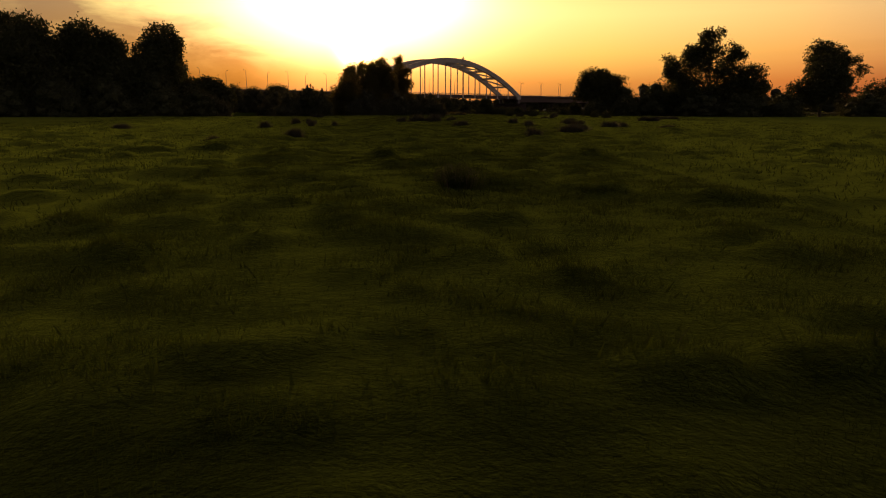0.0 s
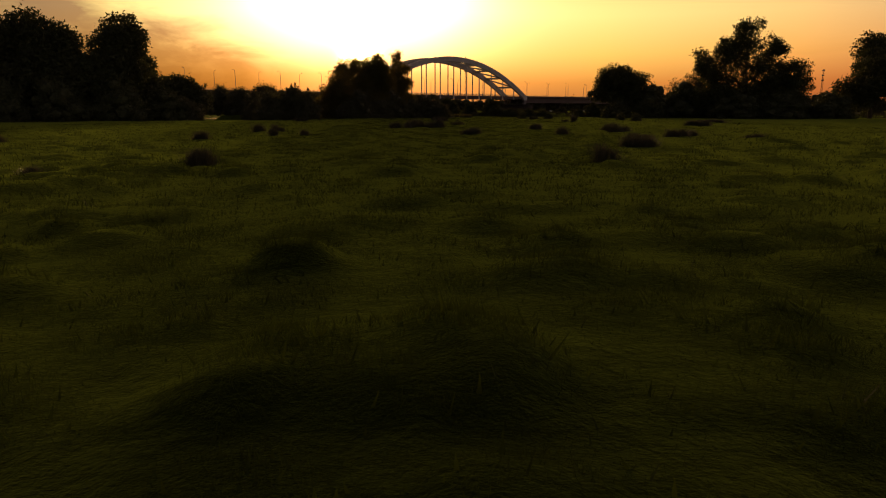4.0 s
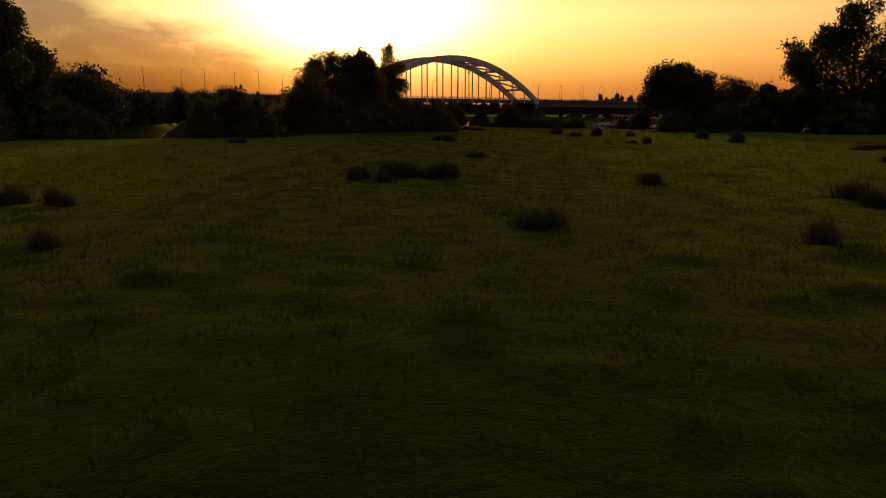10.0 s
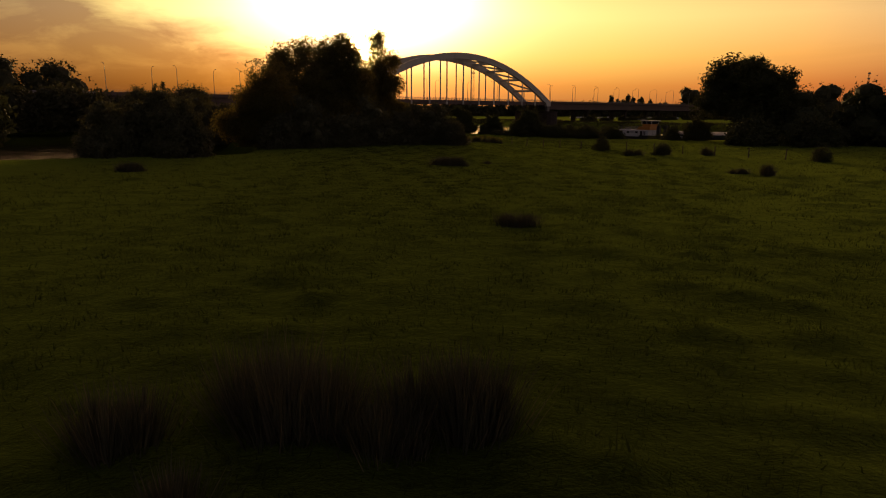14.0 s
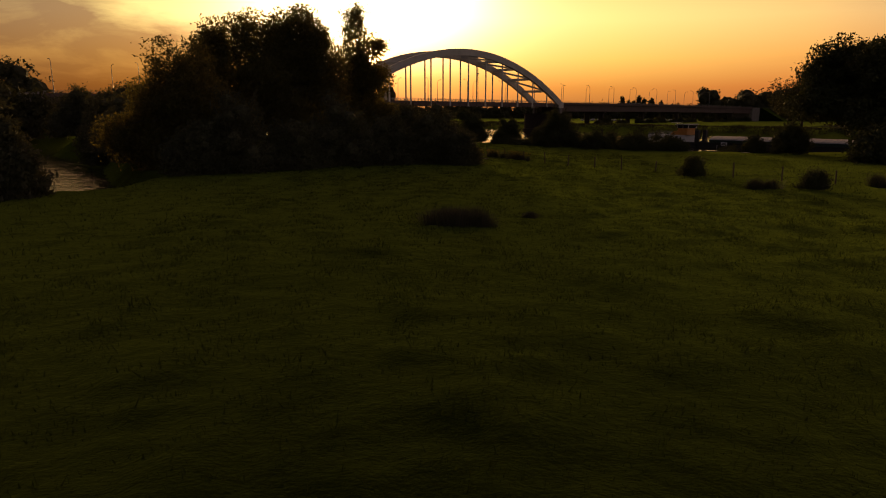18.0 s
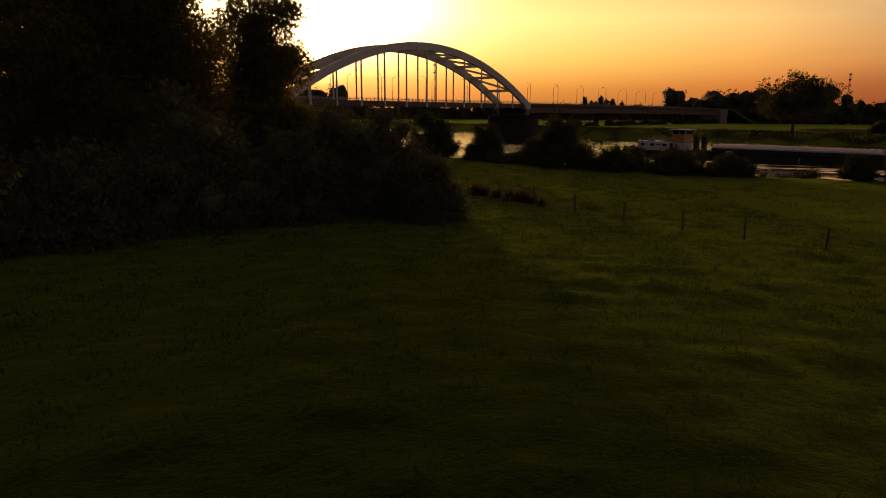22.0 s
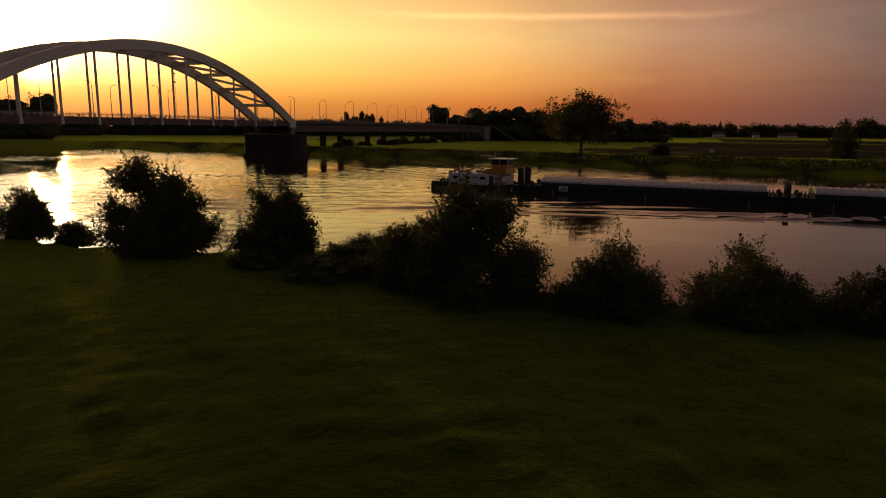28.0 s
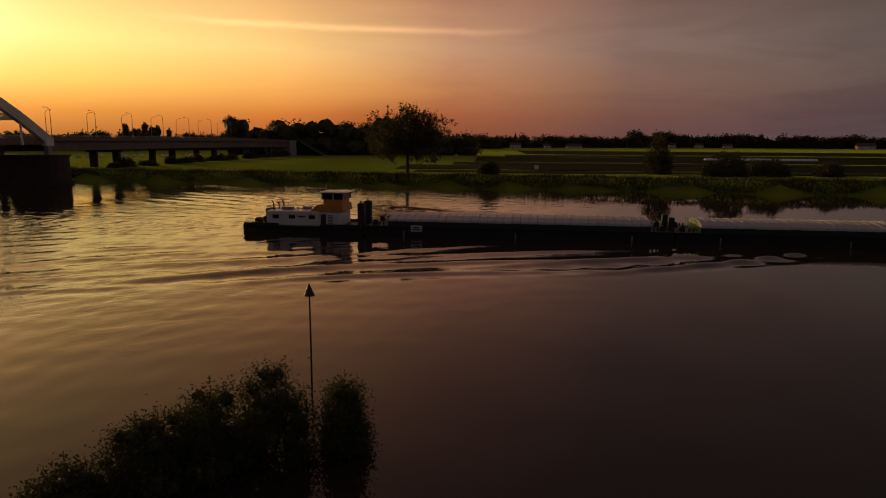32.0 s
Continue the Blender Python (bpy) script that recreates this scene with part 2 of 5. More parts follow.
def ground_material():
    m, n, b = material("pasture_turf", 0.95)
    b.inputs["Specular IOR Level"].default_value = 0.0
    # the fuzz of fine stems that catches low light
    b.inputs["Sheen Weight"].default_value, b.inputs["Sheen Roughness"].default_value = 0.88, 0.5
    b.inputs["Sheen Tint"].default_value = (0.25, 0.335, 0.045, 1)
    co = n.add("ShaderNodeTexCoord")
    big = n.add("ShaderNodeTexNoise", Scale=0.12, Detail=5.0, Roughness=0.6)
    mid = n.add("ShaderNodeTexNoise", Scale=1.3, Detail=5.0, Roughness=0.65)
    fin = n.add("ShaderNodeTexNoise", Scale=14.0, Detail=5.0, Roughness=0.7)
    for x in (big, mid, fin):
        n.join(co.outputs["Object"], x.inputs["Vector"])
    f = n.math("ADD", n.math("MULTIPLY", big.outputs["Fac"], 0.4), n.math("ADD", n.math("MULTIPLY", mid.outputs["Fac"], 0.35), n.math("MULTIPLY", fin.outputs["Fac"], 0.25)))
    # far darker than the blades: shade between the stems is put into this colour
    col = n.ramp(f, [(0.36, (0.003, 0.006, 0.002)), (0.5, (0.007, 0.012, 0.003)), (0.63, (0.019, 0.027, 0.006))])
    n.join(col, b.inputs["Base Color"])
    hh = n.math("ADD", mid.outputs["Fac"], n.math("MULTIPLY", fin.outputs["Fac"], 0.22))
    bp = n.add("ShaderNodeBump", Strength=0.7, Distance=0.16)
    n.join(hh, bp.inputs["Height"])
    n.join(bp.outputs[0], b.inputs["Normal"])
    return m


TURF = ground_material()
WATER = water_material()
GRASS = foliage("grass_blades", (0.027, 0.043, 0.007), (0.054, 0.079, 0.013), 0.65)
RUSH = foliage("rush_stems", (0.036, 0.040, 0.028), (0.11, 0.112, 0.082), 0.2)
RUSH_DRY = foliage("dry_rush_stems", (0.10, 0.085, 0.060), (0.20, 0.17, 0.12), 0.25)
FLOWER = foliage("ragwort_bloom", (0.20, 0.16, 0.03), (0.38, 0.30, 0.05), 0.3)
LEAF_WILLOW = foliage("willow_leaves", (0.085, 0.092, 0.045), (0.19, 0.19, 0.095), 0.68, (1.9, 1.45, 0.5))
LEAF_SCRUB = foliage("scrub_leaves", (0.066, 0.070, 0.040), (0.135, 0.138, 0.078), 0.35, (1.35, 1.2, 0.65))
LEAF_DARK = foliage("dark_leaves", (0.045, 0.054, 0.024), (0.10, 0.11, 0.048), 0.26)
LEAF_FAR = foliage("far_leaves", (0.055, 0.058, 0.030), (0.10, 0.10, 0.05), 0.25)
BARK = mottled("bark", [(0.05, 0.038, 0.028), (0.12, 0.095, 0.07)], 3.0, 0.9, bump=0.6)
POST_WOOD = mottled("weathered_post", [(0.06, 0.05, 0.04), (0.12, 0.10, 0.08)], 6.0, 0.85, bump=0.4)
STEEL_PAINT = mottled("grey_bridge_paint", [(0.58, 0.55, 0.51), (0.74, 0.71, 0.66)], 0.35, 0.55, bump=0.05)
DECK_STEEL = mottled("deck_girder_paint", [(0.10, 0.07, 0.065), (0.17, 0.12, 0.11)], 0.3, 0.65)
CONCRETE = mottled("weathered_concrete", [(0.17, 0.15, 0.14), (0.30, 0.28, 0.26)], 0.4, 0.9, bump=0.3)
BRICK_PIER = mottled("dark_pier_stone", [(0.034, 0.026, 0.023), (0.075, 0.058, 0.05)], 0.5, 0.9, bump=0.4)
ASPHALT = mottled("asphalt", [(0.04, 0.04, 0.042), (0.065, 0.063, 0.06)], 1.0, 0.9, bump=0.2)
GALV = mottled("galvanised_steel", [(0.30, 0.30, 0.30), (0.42, 0.42, 0.41)], 1.5, 0.45, 0.7)
HULL = mottled("black_hull_paint", [(0.018, 0.018, 0.02), (0.04, 0.037, 0.035)], 0.5, 0.5)
HULL_GREEN = mottled("dark_green_hull_paint", [(0.012, 0.035, 0.026), (0.025, 0.055, 0.04)], 0.4, 0.5)
WHITE_PAINT = mottled("white_ship_paint", [(0.66, 0.66, 0.68), (0.80, 0.80, 0.80)], 0.5, 0.4)
ORANGE_PAINT = mottled("orange_ship_paint", [(0.55, 0.24, 0.05), (0.68, 0.32, 0.07)], 0.8, 0.45)
HATCH = mottled("grey_hatch_cover", [(0.42, 0.42, 0.43), (0.58, 0.57, 0.56)], 0.6, 0.4, 0.3)
DARK_METAL = mottled("dark_deck_gear", [(0.02, 0.02, 0.022), (0.05, 0.048, 0.045)], 2.0, 0.6)
GREEN_RAIL = mottled("bright_green_rail", [(0.08, 0.28, 0.06), (0.14, 0.38, 0.09)], 2.0, 0.5)
GLASS_M, _gn, _gb = material("ship_window_glass", 0.08)
_gb.inputs["Base Color"].default_value = (0.02, 0.022, 0.025, 1)
PLASTER = mottled("white_render", [(0.5, 0.48, 0.45), (0.68, 0.66, 0.62)], 0.3, 0.9)
ROOF_TILE = mottled("roof_tiles", [(0.08, 0.04, 0.03), (0.15, 0.08, 0.055)], 0.6, 0.9)

FIELD = mottled("grazed_field", [(0.010, 0.016, 0.006), (0.020, 0.027, 0.010)], 0.05, 0.95, bump=0.4, gloss=0.03)
FIELD_LIGHT = mottled("mown_field", [(0.014, 0.020, 0.008), (0.024, 0.031, 0.012)], 0.05, 0.95, bump=0.4, gloss=0.03)
DEAD_WOOD = mottled("bare_dead_wood", [(0.22, 0.19, 0.16), (0.38, 0.34, 0.29)], 5.0, 0.85, bump=0.3)


# builders
def link(name, mesh, mat, parent=None, label=""):
    ob = new(name, mesh)
    if mat is not None and not mesh.materials:
        mesh.materials.append(mat)
    if parent is not None:
        ob.parent = parent
    if label:
        ob["label"] = label
    return ob


def part(name, bm, mat, parent=None, label="", smooth=False):
    """Links a bmesh as one mesh object under a thing or a part."""
    me = bpy.data.meshes.new(name)
    bm.normal_update()
    bm.to_mesh(me)
    bm.free()
    if smooth:
        me.polygons.foreach_set("use_smooth", [True] * len(me.polygons))
    return link(name, me, mat, parent, label)


def thing(name, at=(0, 0, 0), turn=0.0, label="", category="", group="", kind=""):
    ob = new(name)
    ob.matrix_basis = Matrix.Translation(at) @ Matrix.Rotation(turn, 4, "Z")
    return tagged(ob, label, category, group, kind)


def box(bm, lo, hi, bevel=0.0, m=None):
    """An axis-parallel block, bevelled, moved by m."""
    r = bmesh.ops.create_cube(bm, size=1.0)
    vs = r["verts"]
    for v in vs:
        v.co = Vector([lo[i] + (v.co[i] + 0.5) * (hi[i] - lo[i]) for i in range(3)])
    if bevel:
        es = list({e for v in vs for e in v.link_edges})
        out = bmesh.ops.bevel(bm, geom=es, offset=bevel, segments=1, affect="EDGES")
        vs = list({v for f in out["faces"] for v in f.verts} | {v for v in vs if v.is_valid})
    if m is not None:
        bmesh.ops.transform(bm, matrix=m, verts=vs)
    return vs


def sweep_box(bm, u0, u1, n, w0, w1, z0, z1, sag=None):
    """A long beam along u in n pieces without inner faces, its height lowered by sag(u)."""
    rings = []
    for i in range(n + 1):
        u = u0 + (u1 - u0) * i / n
        s = sag(u) if sag else 0.0
        rings.append([bm.verts.new((u, w, z - s)) for w, z in ((w0, z0), (w1, z0), (w1, z1), (w0, z1))])
    for a, b in zip(rings, rings[1:]):
        for k in range(4):
            bm.faces.new((a[k], b[k], b[(k + 1) % 4], a[(k + 1) % 4]))
    bm.faces.new(rings[0])
    bm.faces.new(rings[-1][::-1])
    bmesh.ops.recalc_face_normals(bm, faces=bm.faces)


def tube(bm, path, radii, sides=8, cap=True):
    """A tube through the points of a path."""
    pts = [Vector(p) for p in path]
    rings = []
    for i, p in enumerate(pts):
        d = (pts[min(i + 1, len(pts) - 1)] - pts[max(i - 1, 0)]).normalized()
        side = d.cross(Vector((0, 0, 1)) if abs(d.z) < 0.9 else Vector((1, 0, 0))).normalized()
        up = d.cross(side)
        r = radii[i] if isinstance(radii, (list, tuple)) else radii
        rings.append([bm.verts.new(p + r * (math.cos(a) * side + math.sin(a) * up)) for a in [2 * math.pi * k / sides for k in range(sides)]])
    for a, b in zip(rings, rings[1:]):
        for k in range(sides):
            bm.faces.new((a[k], a[(k + 1) % sides], b[(k + 1) % sides], b[k]))
    if cap:
        bm.faces.new(rings[0][::-1])
        bm.faces.new(rings[-1])


def raw_mesh(name, co, faces_n, count):
    """A mesh from an array of corners: count polygons of faces_n corners each, none shared."""
    me = bpy.data.meshes.new(name)
    me.vertices.add(len(co))
    me.vertices.foreach_set("co", np.ascontiguousarray(co, dtype=np.float32).ravel())
    me.loops.add(count * faces_n)
    me.loops.foreach_set("vertex_index", np.arange(count * faces_n, dtype=np.int32))
    me.polygons.add(count)
    me.polygons.foreach_set("loop_start", np.arange(count, dtype=np.int32) * faces_n)
    me.update(calc_edges=True)
    return me


def unit(rng, n):
    v = rng.normal(size=(n, 3))
    return v / np.linalg.norm(v, axis=1, keepdims=True)


def lump_corners(lobes, rng, fine, scale=1.0):
    """Corners of uneven closed leaf masses, one to a lobe."""
    bm = bmesh.new()
    bmesh.ops.create_icosphere(bm, subdivisions=fine, radius=1.0)
    ball = np.array([v.co[:] for v in bm.verts])
    tri = np.array([[v.index for v in f.verts] for f in bm.faces])
    bm.free()
    out = []
    for l in lobes:
        ph = rng.uniform(0, 6.28, 6)
        bump = 1 + 0.10 * np.sin(ball[:, 0] * 5 + ph[0]) * np.sin(ball[:, 1] * 6 + ph[1]) + 0.10 * np.sin(ball[:, 2] * 9 + ph[2]) * np.sin(ball[:, 0] * 8 + ph[3]) + 0.08 * rng.normal(size=len(ball))
        p = np.array(l[:3]) + ball * bump[:, None] * np.array(l[3:6]) * scale
        out.append(p[tri].reshape(-1, 3))
    return np.concatenate(out)


def leaves_mesh(name, centres, size, rng, droop=0.0, slim=0.5, core=None):
    """Pointed leaves at the given places, round an inner mass if there is one."""
    n = len(centres)
    a = unit(rng, n)
    a[:, 2] -= droop
    a /= np.linalg.norm(a, axis=1, keepdims=True)
    b = np.cross(a, unit(rng, n))
    b /= np.linalg.norm(b, axis=1, keepdims=True) + 1e-6
    s = size * rng.uniform(0.6, 1.35, size=(n, 1))
    co = np.stack([centres - a * s, centres + a * s * 0.6 + b * s * slim, centres + a * s * 0.6 - b * s * slim], axis=1).reshape(-1, 3)
    if core is not None:
        co = np.concatenate([core, co])
    return raw_mesh(name, co, 3, len(co) // 3)


# terrain
WATER_Z = -4.3
SHORE_NEAR = [(900, -300), (420, 40), (230, 150), (150, 204), (104, 226), (78, 236), (60, 242), (48, 237), (41.5, 239), (37.5, 242.4), (32.5, 246.0), (27.3, 249.2), (24.2, 253.2),
              (22.6, 258), (22, 263), (18.5, 268), (11, 271), (2, 276), (-5, 284), (-11, 290), (-20, 296), (-32, 298), (-50, 301), (-72, 306), (-90, 302), (-90, 293), (-74, 280), (-65, 268), (-56, 250), (-46, 232), (-33, 216), (-28.5, 202), (-28, 190.5), (-36, 188.5), (-44, 182.5), (-52, 177.5),
              (-57, 185), (-72, 205), (-92, 222), (-115, 238), (-138, 258), (-140, 272), (-125, 292), (-112, 312), (-106, 345), (-150, 420), (-300, 520), (-900, 640)]
SHORE_FAR = [(-900, 860), (-300, 700), (-150, 652), (-60, 624), (-21, 611), (18, 590), (50, 556), (68, 512), (92, 478), (120, 449), (142, 417),
             (161, 397), (179, 377), (198, 350), (217, 325), (235, 307), (330, 225), (520, 90), (1000, -200)]
RIVER = np.array(SHORE_NEAR + SHORE_FAR, dtype=float)


def river_distance(x, y):
    """Metres from the water's edge; below nought over the water."""
    p = np.stack([x, y], axis=-1)
    best = np.full(x.shape, 1e9)
    inside = np.zeros(x.shape, dtype=bool)
    for a, b in zip(RIVER, np.roll(RIVER, -1, axis=0)):
        ab = b - a
        k = np.clip(((p - a) @ ab) / (ab @ ab), 0, 1)
        best = np.minimum(best, np.linalg.norm(p - a - k[..., None] * ab, axis=-1))
        if a[1] != b[1]:
            hit = ((a[1] > y) != (b[1] > y)) & (x < (b[0] - a[0]) * (y - a[1]) / (b[1] - a[1]) + a[0])
            inside ^= hit
    return np.where(inside, -best, best)


_wr = np.random.default_rng(5)
_WAVES = [(_wr.uniform(0, 2 * math.pi), l, _wr.uniform(0, 6.28), a) for l, a in
          [(31, .03), (19, .025), (11, .015), (5.1, .008), (2.3, .009), (1.7, .008)] for _ in range(3)]


def mounds(x, y, cell, small, large, keep, salt):
    """Scattered rounded tussock mounds, 0 to 1 high."""
    ix, iy = np.floor(x / cell), np.floor(y / cell)
    z = np.zeros_like(x)
    for i in (-1, 0, 1):
        for j in (-1, 0, 1):
            cx, cy = ix + i, iy + j
            r = [np.mod(np.abs(np.sin(cx * 127.1 + cy * 311.7 + salt + k * 74.7)) * 43758.5453, 1.0) for k in range(5)]
            rad = small + (large - small) * r[2]
            dx, dy = x - (cx + r[0]) * cell, y - (cy + r[1]) * cell
            d = np.hypot(dx * (0.65 + 0.5 * r[4]), dy) / rad
            k = np.clip((1.3 - d) * 1.35, 0, 1)
            bump = k * k * (3 - 2 * k) * (0.4 + 0.6 * r[3])
            z = np.maximum(z, np.where(np.mod(r[3] * 7.31, 1.0) < keep, bump, 0))
    return z


def tussocks(x, y):
    rough = 1.0 - 0.45 * np.clip((y - 60) / 60, 0, 1)
    return rough * (0.25 * mounds(x, y, 4.6, 0.7, 1.4, 0.6, 3.1) + 0.20 * mounds(x, y, 2.3, 0.4, 0.75, 0.55, 17.7)) + 0.10 * mounds(x, y, 1.25, 0.25, 0.45, 0.5, 41.0)


def hummocks(x, y):
    z = np.zeros_like(x)
    for d, l, ph, a in _WAVES:
        z += a * np.sin((x * math.cos(d) + y * math.sin(d)) * 2 * math.pi / l + ph + 0.8 * np.sin((y * math.cos(d) - x * math.sin(d)) / l * 3.1))
    return np.maximum(z, -0.05) + tussocks(x, y)


def land_height(x, y):
    x, y = np.asarray(x, dtype=float), np.asarray(y, dtype=float)
    d = river_distance(x, y)
    wide = np.where(y > x * -1.05 + 430, 8.0, 5.0)
    k = np.clip((d + 1.5) / wide, -0.4, 1.0)
    s = np.where(k > 0, k * k * (3 - 2 * k), k)
    top = np.where(y > x * -1.05 + 430, -0.6, 0.0)
    z = WATER_Z - 0.5 + (top - WATER_Z + 0.5) * s
    return z + hummocks(x, y) * np.clip(d / 6, 0, 1)


def ground_at(x, y):
    return float(land_height(np.array([x]), np.array([y]))[0])


def axis(lo, hi, fine_lo, fine_hi, step, grow=1.17):
    """Grid lines: even in the middle, growing outwards."""
    mid = list(np.arange(fine_lo, fine_hi + 1e-6, step))
    out, s, v = [], step, fine_hi
    while v < hi:
        s *= grow
        v += s
        out.append(min(v, hi))
    pre, s, v = [], step, fine_lo
    while v > lo:
        s *= grow
        v -= s
        pre.append(max(v, lo))
    return np.array(pre[::-1] + mid + out)


def build_ground():
    xs, ys = axis(-4800, 4800, -25, 27, 0.4, 1.1), axis(-4800, 4800, 4, 250, 0.4, 1.1)
    gx, gy = np.meshgrid(xs, ys)
    gz = land_height(gx, gy)
    nx, ny = len(xs), len(ys)
    idx = np.arange(nx * ny).reshape(ny, nx)
    quads = np.stack([idx[:-1, :-1], idx[:-1, 1:], idx[1:, 1:], idx[1:, :-1]], axis=-1).reshape(-1, 4)
    me = bpy.data.meshes.new("ground")
    me.vertices.add(nx * ny)
    me.vertices.foreach_set("co", np.stack([gx, gy, gz], axis=-1).astype(np.float32).ravel())
    me.loops.add(len(quads) * 4)
    me.loops.foreach_set("vertex_index", quads.astype(np.int32).ravel())
    me.polygons.add(len(quads))
    me.polygons.foreach_set("loop_start", np.arange(len(quads), dtype=np.int32) * 4)
    me.polygons.foreach_set("use_smooth", np.ones(len(quads), dtype=bool))
    me.update(calc_edges=True)
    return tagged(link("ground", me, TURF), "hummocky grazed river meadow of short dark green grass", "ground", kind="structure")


build_ground()


SHIP_AT, SHIP_TURN = (63.6, 354.9, WATER_Z), radians(-49)


def wave_height(x, y):
    """The wash of the passing convoy over a slight chop."""
    u = (x - SHIP_AT[0]) * math.cos(SHIP_TURN) + (y - SHIP_AT[1]) * math.sin(SHIP_TURN)
    v = (x - SHIP_AT[0]) * math.sin(SHIP_TURN) - (y - SHIP_AT[1]) * math.cos(SHIP_TURN)
    warp = 1.6 * np.sin(u / 17 + 1.0) + 0.8 * np.sin(u / 7.3 + v / 11)
    side = np.abs(v) + warp
    edge = (50 - 0.4 * u - side) / 1.08
    env = np.clip(edge / 4 + 0.5, 0, 1) * np.exp(-np.maximum(edge, 0) / 17) * np.clip((130 - u) / 40, 0, 1) * np.clip((u + 170) / 60, 0, 1)
    env *= np.clip((side - 5) / 5, 0, 1)
    patch = 0.5 + 0.5 * np.sin(u / 6.0 + 1.6 * np.sin(u / 21) + side / 9)
    sharp = lambda a: np.exp(1.3 * (np.sin(a) - 1)) * 2 - 0.85
    z = 0.21 * env * (0.25 + 0.75 * patch) * sharp((side + 0.62 * u) / 1.18 * 2 * math.pi / 7.4)
    z += 0.12 * env * (1 - 0.5 * patch) * sharp(edge * 2 * math.pi / 6.3 + 0.4)
    z += 0.06 * env * patch * np.sin((side * 0.8 - u * 0.55) * 2 * math.pi / 5.6 + np.sin(u / 5))
    z += 0.008 * env * np.sin((side * 0.8 + u * 0.5) * 2 * math.pi / 2.1 + 2 * np.sin(u / 6))
    churn = np.exp(-(v / 9.0) ** 2) * np.clip(-u / 8, 0, 1) * np.clip((u + 190) / 120, 0, 1)
    z += 0.09 * churn * np.sin(u * 1.9 + 2 * np.sin(v * 0.9)) * np.sin(v * 1.3 + 1.7 * np.sin(u * 0.6))
    lee = np.clip((y - x * 0.2 - 268) / 60, 0, 1)
    for d, l, ph, a in ((0.6, 6.1, 0, .012), (1.1, 4.3, 1, .012), (1.9, 3.1, 2, .010), (2.6, 2.4, 3, .008), (0.2, 1.9, 4, .006)):
        z += lee * a * np.sin((x * math.cos(d) + y * math.sin(d)) * 2 * math.pi / l + ph + 1.5 * np.sin((y * math.cos(d) - x * math.sin(d)) / l))
    return z


def build_water():
    xs, ys = axis(-950, 1050, -30, 130, 0.62), axis(-350, 900, 262, 410, 0.62)
    gx, gy = np.meshgrid(xs, ys)
    near = np.clip(1.3 - np.maximum(np.abs(gx - 52) - 82, np.abs(gy - 339) - 81) / 20, 0, 1)
    gz = WATER_Z + wave_height(gx, gy) * near
    nx, ny = len(xs), len(ys)
    idx = np.arange(nx * ny).reshape(ny, nx)
    quads = np.stack([idx[:-1, :-1], idx[:-1, 1:], idx[1:, 1:], idx[1:, :-1]], axis=-1).reshape(-1, 4)
    me = bpy.data.meshes.new("water")
    me.vertices.add(nx * ny)
    me.vertices.foreach_set("co", np.stack([gx, gy, gz], axis=-1).astype(np.float32).ravel())
    me.loops.add(len(quads) * 4)
    me.loops.foreach_set("vertex_index", quads.astype(np.int32).ravel())
    me.polygons.add(len(quads))
    me.polygons.foreach_set("loop_start", np.arange(len(quads), dtype=np.int32) * 4)
    me.polygons.foreach_set("use_smooth", np.ones(len(quads), dtype=bool))
    me.update(calc_edges=True)
    return tagged(link("water", me, WATER), "wide brown river reflecting the orange evening sky", "river", kind="structure")


build_water()


# the arch bridge: its own axes are u along the road, w away from the meadow
FOOT = Vector((61.55, 496.5, 0))
ROAD_TURN = radians(43)
SPAN, PANELS, GAP = 138.0, 12, 17.0
DECK_TOP, DECK_LOW = 10.7, 8.6


def arch_z(u):
    return 9.9 + 22.4 * (1 - ((u + SPAN / 2) / (SPAN / 2)) ** 2)


